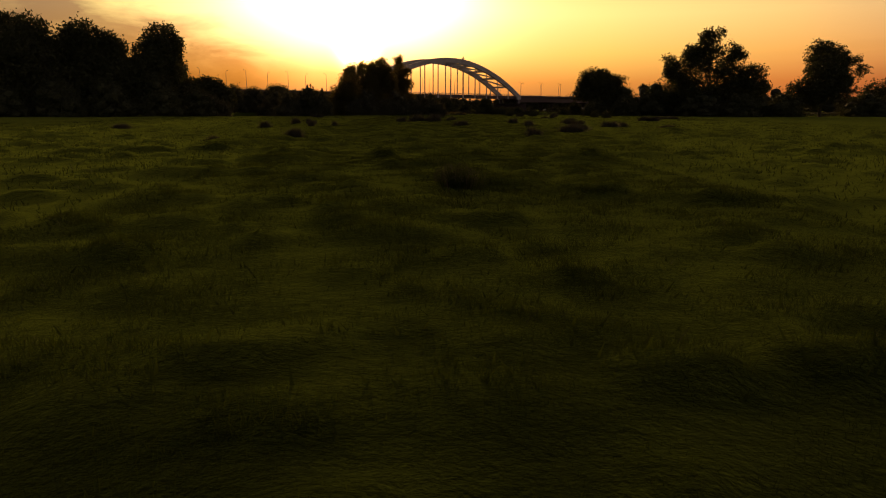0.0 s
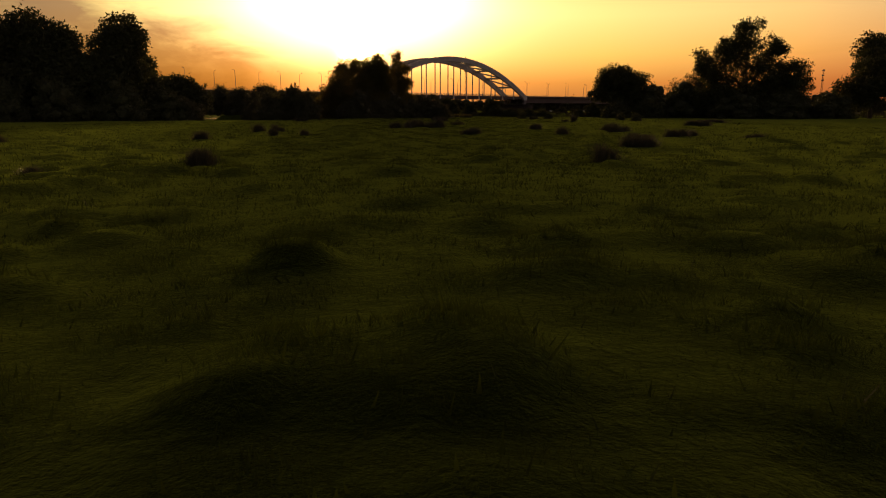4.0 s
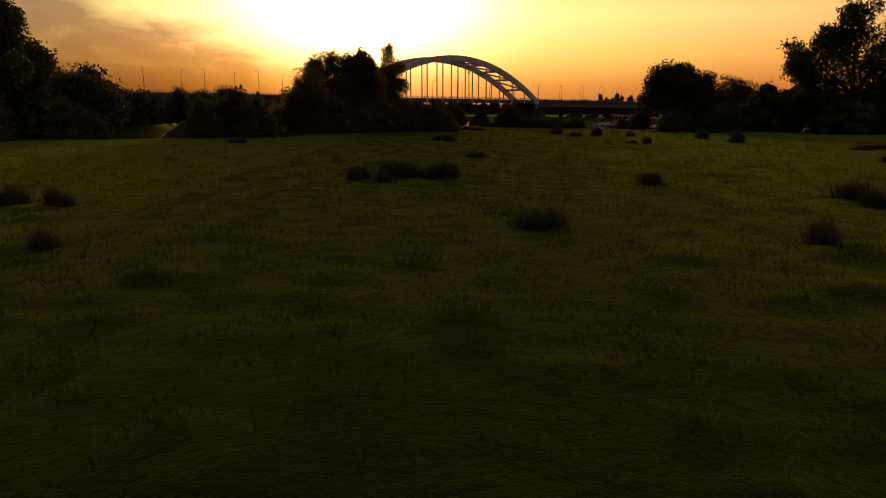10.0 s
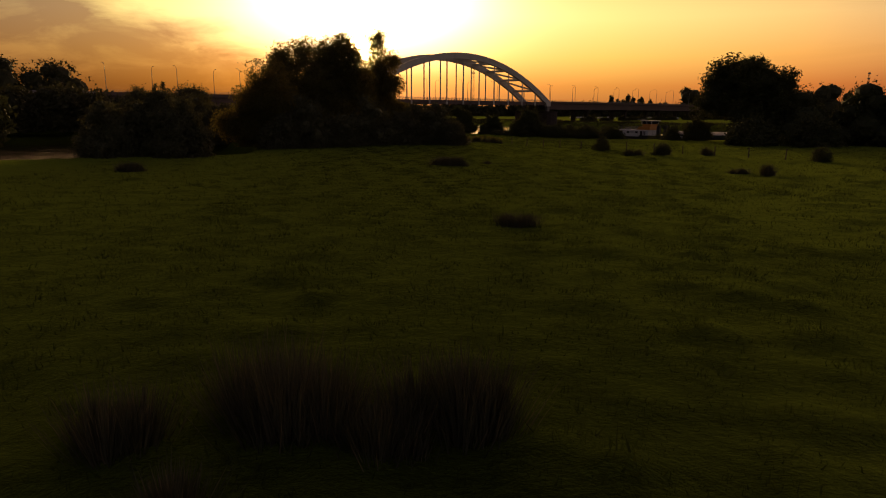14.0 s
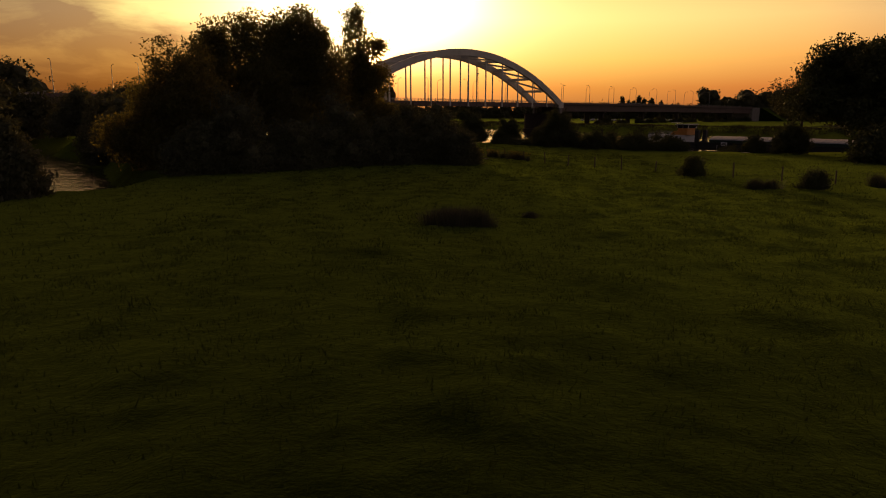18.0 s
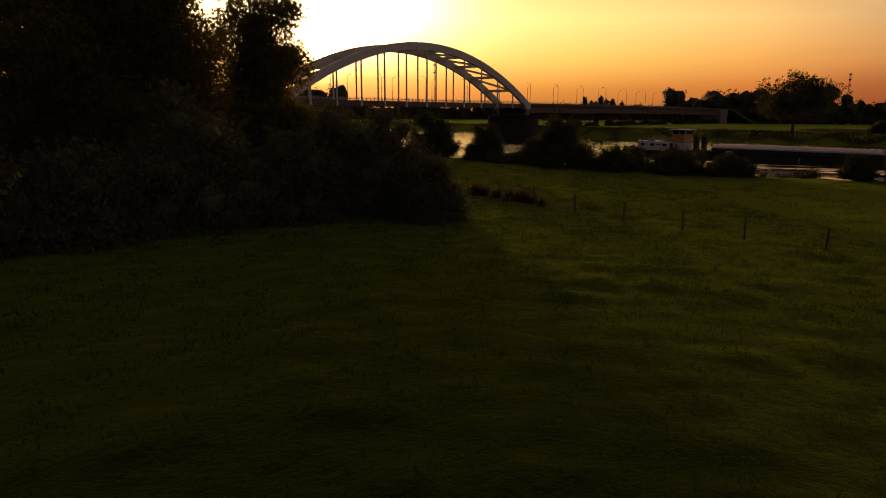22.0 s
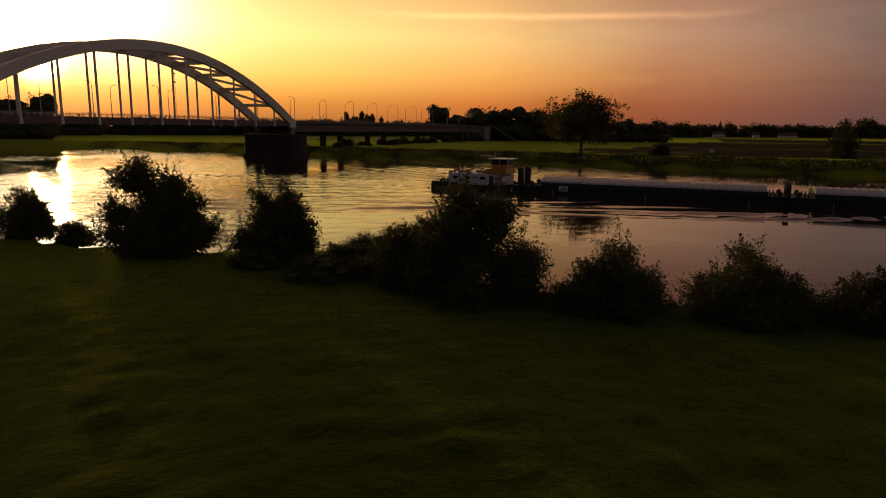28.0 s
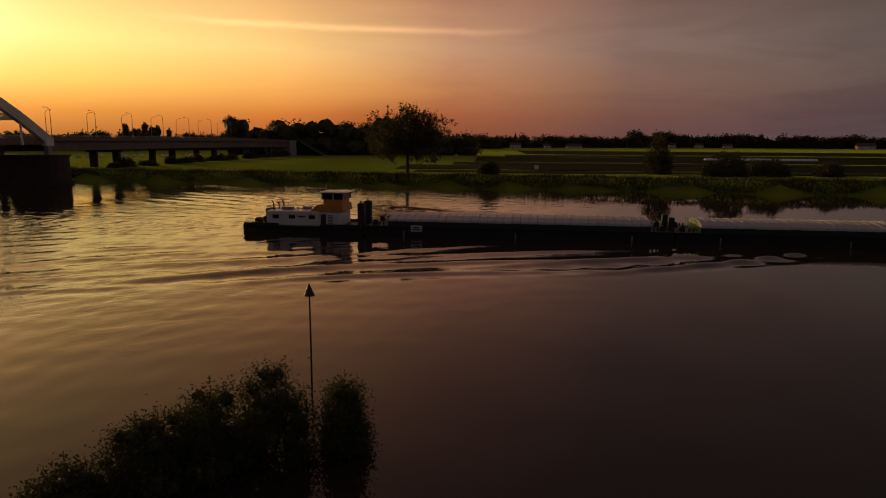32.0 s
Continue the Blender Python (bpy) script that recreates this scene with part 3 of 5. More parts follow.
def build_bridge():
    br = thing("arch_bridge", FOOT, ROAD_TURN, "grey steel tied-arch road bridge with vertical hangers over the river", "bridge")
    step = SPAN / PANELS
    for w in (0.0, GAP):
        # a boxed rib with flange edges and two stiffener bars on each face
        bm = bmesh.new()
        half = [(0.86, -1.45), (0.86, -1.30), (0.72, -1.29), (0.72, -0.55), (0.88, -0.53), (0.88, -0.40), (0.72, -0.38), (0.72, 0.38), (0.88, 0.40), (0.88, 0.53), (0.72, 0.55), (0.72, 1.29), (0.86, 1.30), (0.86, 1.45)]
        prof = half + [(-a, b) for a, b in half[::-1]]
        rings, n = [], 72
        for i in range(n + 1):
            u = -SPAN + SPAN * i / n
            du = 0.5
            sl = (arch_z(u + du) - arch_z(u - du)) / (2 * du)
            nu, nz = -sl / math.hypot(1, sl), 1 / math.hypot(1, sl)
            rings.append([bm.verts.new((u + nu * b, w + a, arch_z(u) + nz * b)) for a, b in prof])
        for a, b in zip(rings, rings[1:]):
            for k in range(len(prof)):
                bm.faces.new((a[k], a[(k + 1) % len(prof)], b[(k + 1) % len(prof)], b[k]))
        bm.faces.new(rings[0][::-1])
        bm.faces.new(rings[-1])
        rib = part("arch_rib", bm, STEEL_PAINT, br)
        for i in range(1, PANELS):
            u = -SPAN + i * step
            bm = bmesh.new()
            box(bm, (-0.28, -0.22, DECK_LOW - 0.1), (0.28, 0.22, arch_z(u) - 1.2), 0.03)
            box(bm, (-0.38, -0.3, DECK_LOW - 0.15), (0.38, 0.3, DECK_TOP - 0.9), 0.03)
            hg = part("hanger", bm, STEEL_PAINT, br)
            hg.location = (u, w, 0)
        for u0 in (-SPAN, 0.0):
            bm = bmesh.new()
            box(bm, (u0 - 1.9, w - 0.95, DECK_LOW - 0.5), (u0 + 1.9, w + 0.95, DECK_TOP + 0.2), 0.12)
            part("arch_foot", bm, STEEL_PAINT, br)
    # cross struts between the ribs, with one slanting brace to a panel
    nodes = [-SPAN + i * step for i in range(PANELS + 1)]
    for i in range(1, PANELS):
        u = nodes[i]
        bm = bmesh.new()
        box(bm, (u - 0.4, 0.7, arch_z(u) - 0.75), (u + 0.4, GAP - 0.7, arch_z(u) + 0.45), 0.05)
        part("cross_strut", bm, STEEL_PAINT, br)
    for i in range(1, PANELS - 1):
        bm = bmesh.new()
        p, q = Vector((nodes[i], GAP - 0.8, arch_z(nodes[i]) - 0.15)), Vector((nodes[i + 1], 0.8, arch_z(nodes[i + 1]) - 0.15))
        m = (q - p).to_track_quat("X", "Z").to_matrix().to_4x4()
        box(bm, (0, -0.35, -0.45), ((q - p).length, 0.35, 0.45), 0.04, Matrix.Translation(p) @ m)
        part("brace", bm, STEEL_PAINT, br)
    # edge girders and road slab of the main span
    for w in (0.45, GAP - 0.45):
        bm = bmesh.new()
        box(bm, (-SPAN - 2, w - 0.22, DECK_LOW), (2, w + 0.22, DECK_TOP - 0.1), 0.04)
        for k in range(PANELS * 2 + 1):
            u = -SPAN + k * step / 2
            box(bm, (u - 0.08, w - 0.33, DECK_LOW + 0.1), (u + 0.08, w + 0.33, DECK_TOP - 0.2))
        part("edge_girder", bm, DECK_STEEL, br)
    bm = bmesh.new()
    box(bm, (-SPAN - 2, 0.7, DECK_TOP - 0.75), (2, GAP - 0.7, DECK_TOP - 0.15))
    for k in range(PANELS + 1):
        u = -SPAN + k * step
        box(bm, (u - 0.3, 0.7, DECK_LOW + 0.1), (u + 0.3, GAP - 0.7, DECK_TOP - 0.74))
    part("road_deck", bm, ASPHALT, br)
    # approach viaducts
    sag = lambda u: 0.000028 * (u - 60) ** 2 if u > 60 else 0.0
    for u0, u1 in ((2.0, 246.0), (-241.0, -SPAN - 2)):
        bm = bmesh.new()
        sweep_box(bm, u0, u1, 24, 0.32, GAP - 0.32, DECK_TOP - 1.15, DECK_TOP - 0.1, sag)
        part("road_slab", bm, ASPHALT, br)
        for w in (2.1, 8.5, GAP - 2.1):
            bm = bmesh.new()
            sweep_box(bm, u0, u1, 24, w - 0.9, w + 0.9, DECK_TOP - 4.3, DECK_TOP - 1.16, sag)
            part("approach_girder", bm, DECK_STEEL, br)
        for w in (0.15, GAP - 0.15):
            bm = bmesh.new()
            sweep_box(bm, u0, u1, 24, w - 0.16, w + 0.16, DECK_TOP - 0.95, DECK_TOP + 0.28, sag)
            part("parapet", bm, DECK_STEEL, br)
            bm = bmesh.new()
            for z in (0.6, 0.95):
                sweep_box(bm, u0, u1, 24, w - 0.03, w + 0.03, DECK_TOP + z - 0.03, DECK_TOP + z + 0.03, sag)
            for k in range(int((u1 - u0) / 2.4)):
                u = u0 + 0.6 + 2.4 * k
                box(bm, (u - 0.04, w - 0.04, DECK_TOP + 0.2 - sag(u)), (u + 0.04, w + 0.04, DECK_TOP + 0.97 - sag(u)))
            part("parapet_rail", bm, GALV, br)
    # rails
    for w in (0.35, GAP - 0.35, 2.6, GAP - 2.6):
        bm = bmesh.new()
        for z in (0.45, 0.75, 1.05) if w in (0.35, GAP - 0.35) else (0.7,):
            box(bm, (-SPAN, w - 0.035, DECK_TOP + z - 0.035), (0, w + 0.035, DECK_TOP + z + 0.035))
        for k in range(70):
            u = -SPAN + 1 + k * 2.0
            if u < -0.5:
                box(bm, (u - 0.04, w - 0.04, DECK_TOP - 0.2), (u + 0.04, w + 0.04, DECK_TOP + 1.05 if w in (0.35, GAP - 0.35) else DECK_TOP + 0.75))
        part("railing", bm, GALV, br)
    # river piers with rounded noses, bearing blocks on top
    for u0 in (0.0, -SPAN):
        bm = bmesh.new()
        prof = []
        for k in range(16):
            a = 2 * math.pi * k / 16
            prof.append((4.3 * math.cos(a), (GAP / 2 + 9.5 if math.sin(a) > 0 else GAP / 2 - 9.5) + 4.3 * math.sin(a) * 1.3))
        levels = [(WATER_Z - 3, 1.12), (WATER_Z + 1.5, 1.10), (WATER_Z + 1.6, 1.0), (4.6, 0.97), (4.7, 1.05), (5.3, 1.05)]
        rings = [[bm.verts.new((u0 + x * s, GAP / 2 + (y - GAP / 2) * (1 + (s - 1) * 0.5), z)) for x, y in prof] for z, s in levels]
        for a, b in zip(rings, rings[1:]):
            for k in range(16):
                bm.faces.new((a[k], a[(k + 1) % 16], b[(k + 1) % 16], b[k]))
        bm.faces.new(rings[-1])
        pier = part("pier", bm, BRICK_PIER, br)
        for w in (0.0, GAP):
            bm = bmesh.new()
            box(bm, (u0 - 1.0, w - 0.8, 5.25), (u0 + 1.0, w + 0.8, DECK_LOW - 0.4), 0.08)
            part("bearing", bm, CONCRETE, pier)
    for u0 in (44.0, 88.0, 132.0, 176.0, 214.0, -172.0, -206.0):
        bm = bmesh.new()
        p = br.matrix_basis @ Vector((u0, GAP / 2, 0))
        zb = ground_at(p.x, p.y) - 1.0
        box(bm, (u0 - 0.7, 2.2, zb), (u0 + 0.7, 5.2, 6.0), 0.2)
        box(bm, (u0 - 0.7, GAP - 5.2, zb), (u0 + 0.7, GAP - 2.2, 6.0), 0.2)
        box(bm, (u0 - 0.9, 1.0, 5.4), (u0 + 0.9, GAP - 1.0, 6.6), 0.1)
        part("viaduct_pier", bm, BRICK_PIER, br)
    for u0, u1 in ((244.0, 262.0), (-262.0, -240.0)):
        bm = bmesh.new()
        box(bm, (u0, -0.4, -3), (u1, GAP + 0.4, DECK_TOP + (-0.75 if u0 > 0 else 0.3)), 0.3)
        part("abutment", bm, CONCRETE, br)
    return br


bridge = build_bridge()


def build_embankments():
    for name, s0, s1 in (("embankment", 258, 760), ("embankment", -760, -258)):
        bm = bmesh.new()
        n = 20
        rows = []
        for i in range(n + 1):
            u = s0 + (s1 - s0) * i / n
            z = DECK_TOP - 0.9
            rows.append([bm.verts.new(v) for v in ((u, -22, -2), (u, -1.5, z), (u, GAP + 1.5, z), (u, GAP + 22, -2))])
        for a, b in zip(rows, rows[1:]):
            for k in range(3):
                bm.faces.new((a[k], a[k + 1], b[k + 1], b[k]))
        for r in (rows[0], rows[-1]):
            bm.faces.new(r)
        bmesh.ops.recalc_face_normals(bm, faces=bm.faces)
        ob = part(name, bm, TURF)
        ob.matrix_basis = bridge.matrix_basis.copy()
        tagged(ob, "grassy embankment carrying the road up to the bridge", "embankment", kind="structure")


build_embankments()


def build_lamp():
    lamp = thing("street_lamp", label="tall slender grey street lamp with curved arm on the bridge", category="street lamp", group="lamps along the bridge")
    bm = bmesh.new()
    tube(bm, [(0, 0, 0), (0, 0, 4), (0, 0, 8.6), (0, 0.25, 9.5), (0, 0.9, 9.95), (0, 1.9, 10.1)], [0.13, 0.11, 0.085, 0.075, 0.065, 0.05], 8)
    tube(bm, [(0, 0, 0), (0, 0, 1.1)], 0.17, 8)
    part("pole", bm, GALV, lamp)
    bm = bmesh.new()
    box(bm, (-0.14, 1.7, 10.02), (0.14, 2.55, 10.18), 0.04)
    part("lamp_head", bm, DARK_METAL, lamp)
    return lamp


def place_lamps():
    first = None
    for near in (True, False):
        for k in range(-10, 8 if near else 9):
            u = (3.4 + 24.1 * k) if near else (22.3 + 23.9 * k)
            if not -242 < u < 186:
                continue
            w = 0.75 if near else GAP - 0.75
            z = DECK_TOP - 0.1 - (0.000028 * (u - 60) ** 2 if u > 60 else 0)
            m = bridge.matrix_basis @ Matrix.Translation((u, w, z)) @ (Matrix() if near else Matrix.Rotation(math.pi, 4, "Z"))
            if first is None:
                first = build_lamp()
                first.matrix_basis = m
            else:
                copy_thing(first, m)


place_lamps()


# trees and bushes
def crown_points(rng, lobes, clumps, per, spread, fill=0.35, drop=1.0):
    """Leaf places: clumps on and in a set of ellipsoids, each clump a small cloud."""
    lob = np.array(lobes, dtype=float)
    vol = (lob[:, 3] * lob[:, 4] * lob[:, 5]) ** 0.75
    pick = rng.choice(len(lob), size=clumps, p=vol / vol.sum())
    d = unit(rng, clumps)
    r = np.where(rng.random(clumps) < fill, rng.uniform(0.25, 0.85, clumps), rng.uniform(0.82, 1.08, clumps))
    c = lob[pick, :3] + d * r[:, None] * lob[pick, 3:6]
    pts = np.repeat(c, per, axis=0)
    g = rng.normal(size=(clumps * per, 3)) * spread
    g[:, 2] *= drop
    if drop > 1.2:
        g[:, 2] = -np.abs(g[:, 2])
    return pts + g


def knobbly(rng, lobes, k, small=0.46):
    """Breaks every lobe of a crown up into smaller knobs round a lesser middle."""
    out = []
    for x, y, z, rx, ry, rz in lobes:
        out.append((x, y, z, rx * 0.62, ry * 0.62, rz * 0.62))
        for d in unit(rng, k):
            f, q = rng.uniform(0.62, 0.86), small * rng.uniform(0.7, 1.15)
            out.append((x + d[0] * rx * f, y + d[1] * ry * f, z + d[2] * rz * f, rx * q, ry * q, rz * q))
    return out


def limbs(bm, rng, base, lobes, radius):
    """A tapered trunk from which limbs reach into the lobes of the crown."""
    top = Vector((np.mean([l[0] for l in lobes]), np.mean([l[1] for l in lobes]), max(l[2] for l in lobes)))
    fork = Vector(base).lerp(top, 0.38)
    fork.x += rng.uniform(-0.3, 0.3)
    mid = Vector(base).lerp(fork, 0.5) + Vector((rng.uniform(-0.25, 0.25), rng.uniform(-0.25, 0.25), 0))
    tube(bm, [Vector(base) - Vector((0, 0, 0.5)), Vector(base) + Vector((0, 0, 0.3)), mid, fork], [radius * 1.35, radius * 1.05, radius * 0.85, radius * 0.7], 8)
    for l in lobes:
        tip = Vector((l[0], l[1], l[2] + l[5] * 0.45))
        bend = fork.lerp(tip, 0.5) + Vector((rng.uniform(-0.6, 0.6), rng.uniform(-0.6, 0.6), rng.uniform(-0.3, 0.6)))
        tube(bm, [fork - Vector((0, 0, 0.3)), bend, tip], [radius * 0.5, radius * 0.3, radius * 0.06], 6)
        for k in range(3):
            d = Vector(unit(rng, 1)[0])
            d.z = abs(d.z) * 0.5
            tube(bm, [bend, bend.lerp(tip, 0.5) + d * l[3] * 0.45, tip.lerp(Vector(l[:3]), 0.6) + d * l[3] * 0.85], [radius * 0.2, radius * 0.11, radius * 0.03], 5)


def tree(name, x, y, lobes, leaves, leaf, mat, radius, label, category="tree", group="", seed=1, spread=0.5, drop=1.0, fill=0.35, slim=0.5, per=14, z=None, twigs=0, core=0.0, knobs=0):
    """A tree or bush; lobes are (dx, dy, height, rx, ry, rz) from its foot."""
    rng = np.random.default_rng(seed)
    z = ground_at(x, y) if z is None else z
    t = thing(name, (x, y, z), 0, label, category, group)
    bm = bmesh.new()
    limbs(bm, rng, (0, 0, 0), lobes, radius)
    sprigs = []
    for k in range(twigs):
        l = lobes[k % len(lobes)]
        d = Vector(unit(rng, 1)[0])
        d.z = abs(d.z)
        p = Vector(l[:3]) + Vector((d.x * l[3], d.y * l[4], d.z * l[5])) * 0.7
        q = p + d * l[3] * rng.uniform(0.3, 0.75) + Vector((0, 0, l[5] * rng.uniform(0.15, 0.5)))
        tube(bm, [p, p.lerp(q, 0.5) + Vector(unit(rng, 1)[0]) * 0.12, q], [0.03, 0.02, 0.008], 4)
        ks = rng.uniform(0.1, 1.0, 46)[:, None]
        sprigs.append(np.array(p) + (np.array(q) - np.array(p)) * ks + rng.normal(size=(46, 3)) * 0.16 * (1.25 - ks))
    part("trunk", bm, BARK, t)
    middle = lobes
    if knobs:
        lobes = knobbly(rng, lobes, knobs)
    pts = crown_points(rng, lobes, max(1, leaves // per), per, spread, fill, drop)
    if sprigs:
        pts = np.concatenate([pts] + sprigs)
    pts[:, 2] = np.maximum(pts[:, 2], 0.15)
    mass = lump_corners(middle, rng, 2, core) if core else None
    link("crown", leaves_mesh("crown", pts, leaf, rng, 0.6 if drop > 1.2 else 0.15, slim, mass), mat, t)
    return t


def round_lobes(rng, n, width, low, high, flat=0.6):
    """Lobes heaped into an uneven crown between two heights."""
    out = []
    for i in range(n):
        a = rng.uniform(0, 2 * math.pi)
        k = i / max(1, n - 1)
        zc = low + (high - low) * (0.22 + 0.62 * k)
        w = width / 2 * math.sin(math.pi * (0.25 + 0.62 * k)) * rng.uniform(0.25, 0.75)
        r = width * rng.uniform(0.2, 0.3)
        rz = min(r * rng.uniform(0.8, 1.1), high - zc + 0.05 * (high - low), zc - low * 0.8)
        out.append((w * math.cos(a), w * math.sin(a), zc, r, r * rng.uniform(0.8, 1.1), max(rz, 0.4 * r)))
    return out


def dome_lobes(rng, n, w, h):
    """Lobes of a bush that spreads from the ground."""
    out = [(0, 0, h * 0.38, w * 0.31, w * 0.31, h * 0.36)]
    for i in range(6):
        a, k = 2 * math.pi * (i + rng.uniform(0, 0.8)) / 6, w * rng.uniform(0.14, 0.19)
        out.append((0.29 * w * math.cos(a), 0.29 * w * math.sin(a), h * rng.uniform(0.06, 0.16), k, k, h * 0.16))
    for i in range(2 * n + 4):
        a, z = 2.4 * i + rng.uniform(-0.6, 0.6), ((i + rng.uniform(0.1, 0.9)) / (2 * n + 4)) ** 1.15
        r = 0.37 * w * math.sqrt(1 - z * z) * (1.05 - 0.2 * z) * rng.uniform(0.75, 1.08)
        k = w * rng.uniform(0.11, 0.19)
        out.append((r * math.cos(a), r * math.sin(a), h * (0.13 + 0.68 * z * rng.uniform(0.66, 1.14)), k, k * rng.uniform(0.8, 1.1), min(k * rng.uniform(0.75, 1.05), h * 0.2)))
    return out


WILLOW = "grey-green willow with a loose ragged crown at the meadow's edge"


def plant_trees():
    R = np.random.default_rng
    # wood at the upstream edge of the meadow
    for i, (x, y, w, lo, hi, n) in enumerate(((-112, 176, 22, 1, 24, 10), (-100, 168, 18, 1, 23, 10), (-91, 163, 18, 1, 21.5, 10), (-85, 170, 16, 1, 21, 10), (-80, 172, 15, 1, 18.5, 8), (-70, 177.5, 16, 1, 20.6, 10), (-73, 197, 18, 0.5, 15.5, 9), (-84, 206, 18, 1, 14, 8), (-62, 190, 13, 0.5, 11.5, 8))):
        tree("broadleaf_tree", x, y, round_lobes(R(40 + i), n, w, lo, hi), 26000, 0.44, LEAF_DARK, 0.5,
             "tall dark broadleaf tree in the wood beside the meadow", seed=60 + i, spread=0.6, fill=0.3, core=0.5)
    for i, (x, y, w, h) in enumerate(((-104, 160, 14, 9), (-94, 154, 13, 8), (-84, 158, 12, 8), (-75, 163, 12, 8.5), (-66, 170, 12, 8), (-60, 178, 10, 7), (-118, 165, 14, 10))):
        tree("thicket", x, y, dome_lobes(R(80 + i), 7, w, h), 9000, 0.28, LEAF_DARK, 0.2, "dense dark undergrowth at the foot of the wood", "bush", "undergrowth of the wood", seed=150 + i, spread=0.5, core=0.75)
    # willows where the sun goes down
    tree("willow_tree", -25.5, 204, [(0, 0, 8.5, 3.6, 3.4, 4.2), (-2.2, 0.5, 6, 3, 3, 4), (2.4, 1, 6.5, 3, 3, 4), (0.4, 0, 4, 4.6, 4, 3.4), (-3.5, 0, 3.4, 3, 3, 2.8)], 62000, 0.18, LEAF_WILLOW, 0.4,
         WILLOW, group="willows by the river", seed=3, spread=0.42, drop=1.35, slim=0.42, fill=0.3, knobs=8)
    tree("willow_tree", -22.5, 217, [(-1.5, 0, 14.2, 3.3, 3.4, 3.8), (-3.8, 0, 10.5, 3.4, 3, 4), (2.2, 0.4, 11.2, 3.2, 3, 3.8), (0, 0, 8, 5, 4.5, 4.6), (3.2, -1, 5, 3.6, 3.4, 4.2), (-2.4, -1, 4.6, 4, 3.4, 4)], 72000, 0.18, LEAF_WILLOW, 0.5,
         WILLOW, group="willows by the river", seed=4, spread=0.36, drop=1.35, slim=0.42, fill=0.3, knobs=8)
    tree("willow_tree", -16.8, 219, [(0, 0, 14.2, 3.0, 3, 3), (2.2, 0, 12.6, 2.6, 2.4, 2.8), (-2.2, 0, 11.4, 3.4, 3, 3.4), (1.6, 0.2, 9.4, 3.6, 3, 3.6), (0, -1, 5.6, 4.6, 4, 4.8)], 72000, 0.18, LEAF_WILLOW, 0.5,
         WILLOW, group="willows by the river", seed=5, spread=0.36, drop=1.35, slim=0.42, fill=0.3, knobs=8)
    tree("willow_tree", -11.6, 227.5, [(0, 0, 16.6, 1.5, 1.5, 2.6), (1.9, 0.3, 13.8, 1.8, 1.6, 2), (-0.7, 0, 12.2, 2, 2, 3.2), (1.4, 0, 10, 2.6, 2.4, 3.2), (0.2, 0, 6.6, 3.6, 3.4, 4.6), (2.8, 0, 4.2, 3.2, 3, 3.6)], 62000, 0.18, LEAF_WILLOW, 0.45,
         "slim tall willow with sunlit ragged top beside the river", group="willows by the river", seed=6, spread=0.36, drop=1.35, slim=0.42, fill=0.3, knobs=8)
    # willow scrub along the slope
    for i, (x, y, w, h, n) in enumerate(((-57.5, 181, 10, 6.8, 7), (-38, 184, 9, 8.2, 7), (-33.5, 185.5, 8, 8.8, 7), (-30.2, 183.2, 7, 7.2, 7), (-28.5, 213, 8, 8.5, 7), (-40, 228, 9, 8, 7), (-48, 241, 10, 9.5, 7), (-57, 256, 11, 11, 7),
                                           (-22.6, 199.6, 6.6, 5.4, 7), (-20, 202, 9, 7.6, 7), (-15.5, 205.5, 7, 5.2, 7), (-11.5, 210, 9.5, 8.0, 7), (-6.6, 212.5, 8, 5.8, 7), (-1.4, 215.8, 8.2, 7.0, 8), (1.3, 212.2, 4.8, 4.7, 7), (-4.5, 219, 8, 6.6, 7))):
        tree("willow_bush", x, y, dome_lobes(R(90 + i), n, w, h), 42000 if x > -5 else 25000 if x > -30 else 17000, 0.105 if x > -5 else 0.15 if x > -30 else 0.24, LEAF_SCRUB, 0.16,
             "spreading grey-green willow bush on the meadow's edge", "bush", "willow scrub along the slope", seed=120 + i, spread=0.32, drop=1.3, slim=0.36, twigs=26, fill=0.35, core=0.5)
    # taller bushes on the spit beyond the side arm
    for i, (x, y, w, h) in enumerate(((-86, 297, 13, 11.5), (-77, 294, 13, 12.5), (-68, 288, 12, 11), (-61, 272, 12, 12), (-62, 262, 11, 10.5), (-48, 288, 12, 10))):
        tree("spit_tree", x, y, dome_lobes(R(110 + i), 8, w, h), 14000, 0.26, LEAF_SCRUB, 0.25, "broad bushy willow on the spit in the river", "tree", "willows on the spit", seed=260 + i, spread=0.5, core=0.6)
    # trees downstream
    tree("oak_tree", 55.3, 228, round_lobes(R(21), 12, 19, 3.0, 14.2), 56000, 0.28, LEAF_DARK, 0.45, "round-crowned broadleaf tree on the river bank", seed=22, spread=0.34, knobs=7)
    tree("poplar_tree", 82.5, 210, [(0, 0, 20.5, 4.4, 4, 4.6), (-3, 0, 16, 5, 4, 4.4), (7.5, 0, 19, 3, 3, 3.4), (-10.5, 0, 13.5, 4.6, 4, 4), (-7, 0, 9, 5, 4, 4.4), (5, 0, 12.5, 6, 5, 5), (12, 0, 11.5, 5, 4, 4), (15, 0, 9, 3.6, 3.4, 3), (0, 0, 7.5, 9, 6, 5), (8, 0, 5, 8, 5, 4.4), (-6, 0, 4.4, 7, 5, 4)],
         70000, 0.31, LEAF_DARK, 0.7, "large spreading multi-stemmed tree on the river bank", seed=23, spread=0.4, fill=0.3, knobs=7)
    tree("broadleaf_tree", 117, 209, round_lobes(R(24), 12, 23, 2.0, 21), 40000, 0.36, LEAF_DARK, 0.5, "full rounded broadleaf tree on the river bank", seed=25, spread=0.42, knobs=6)
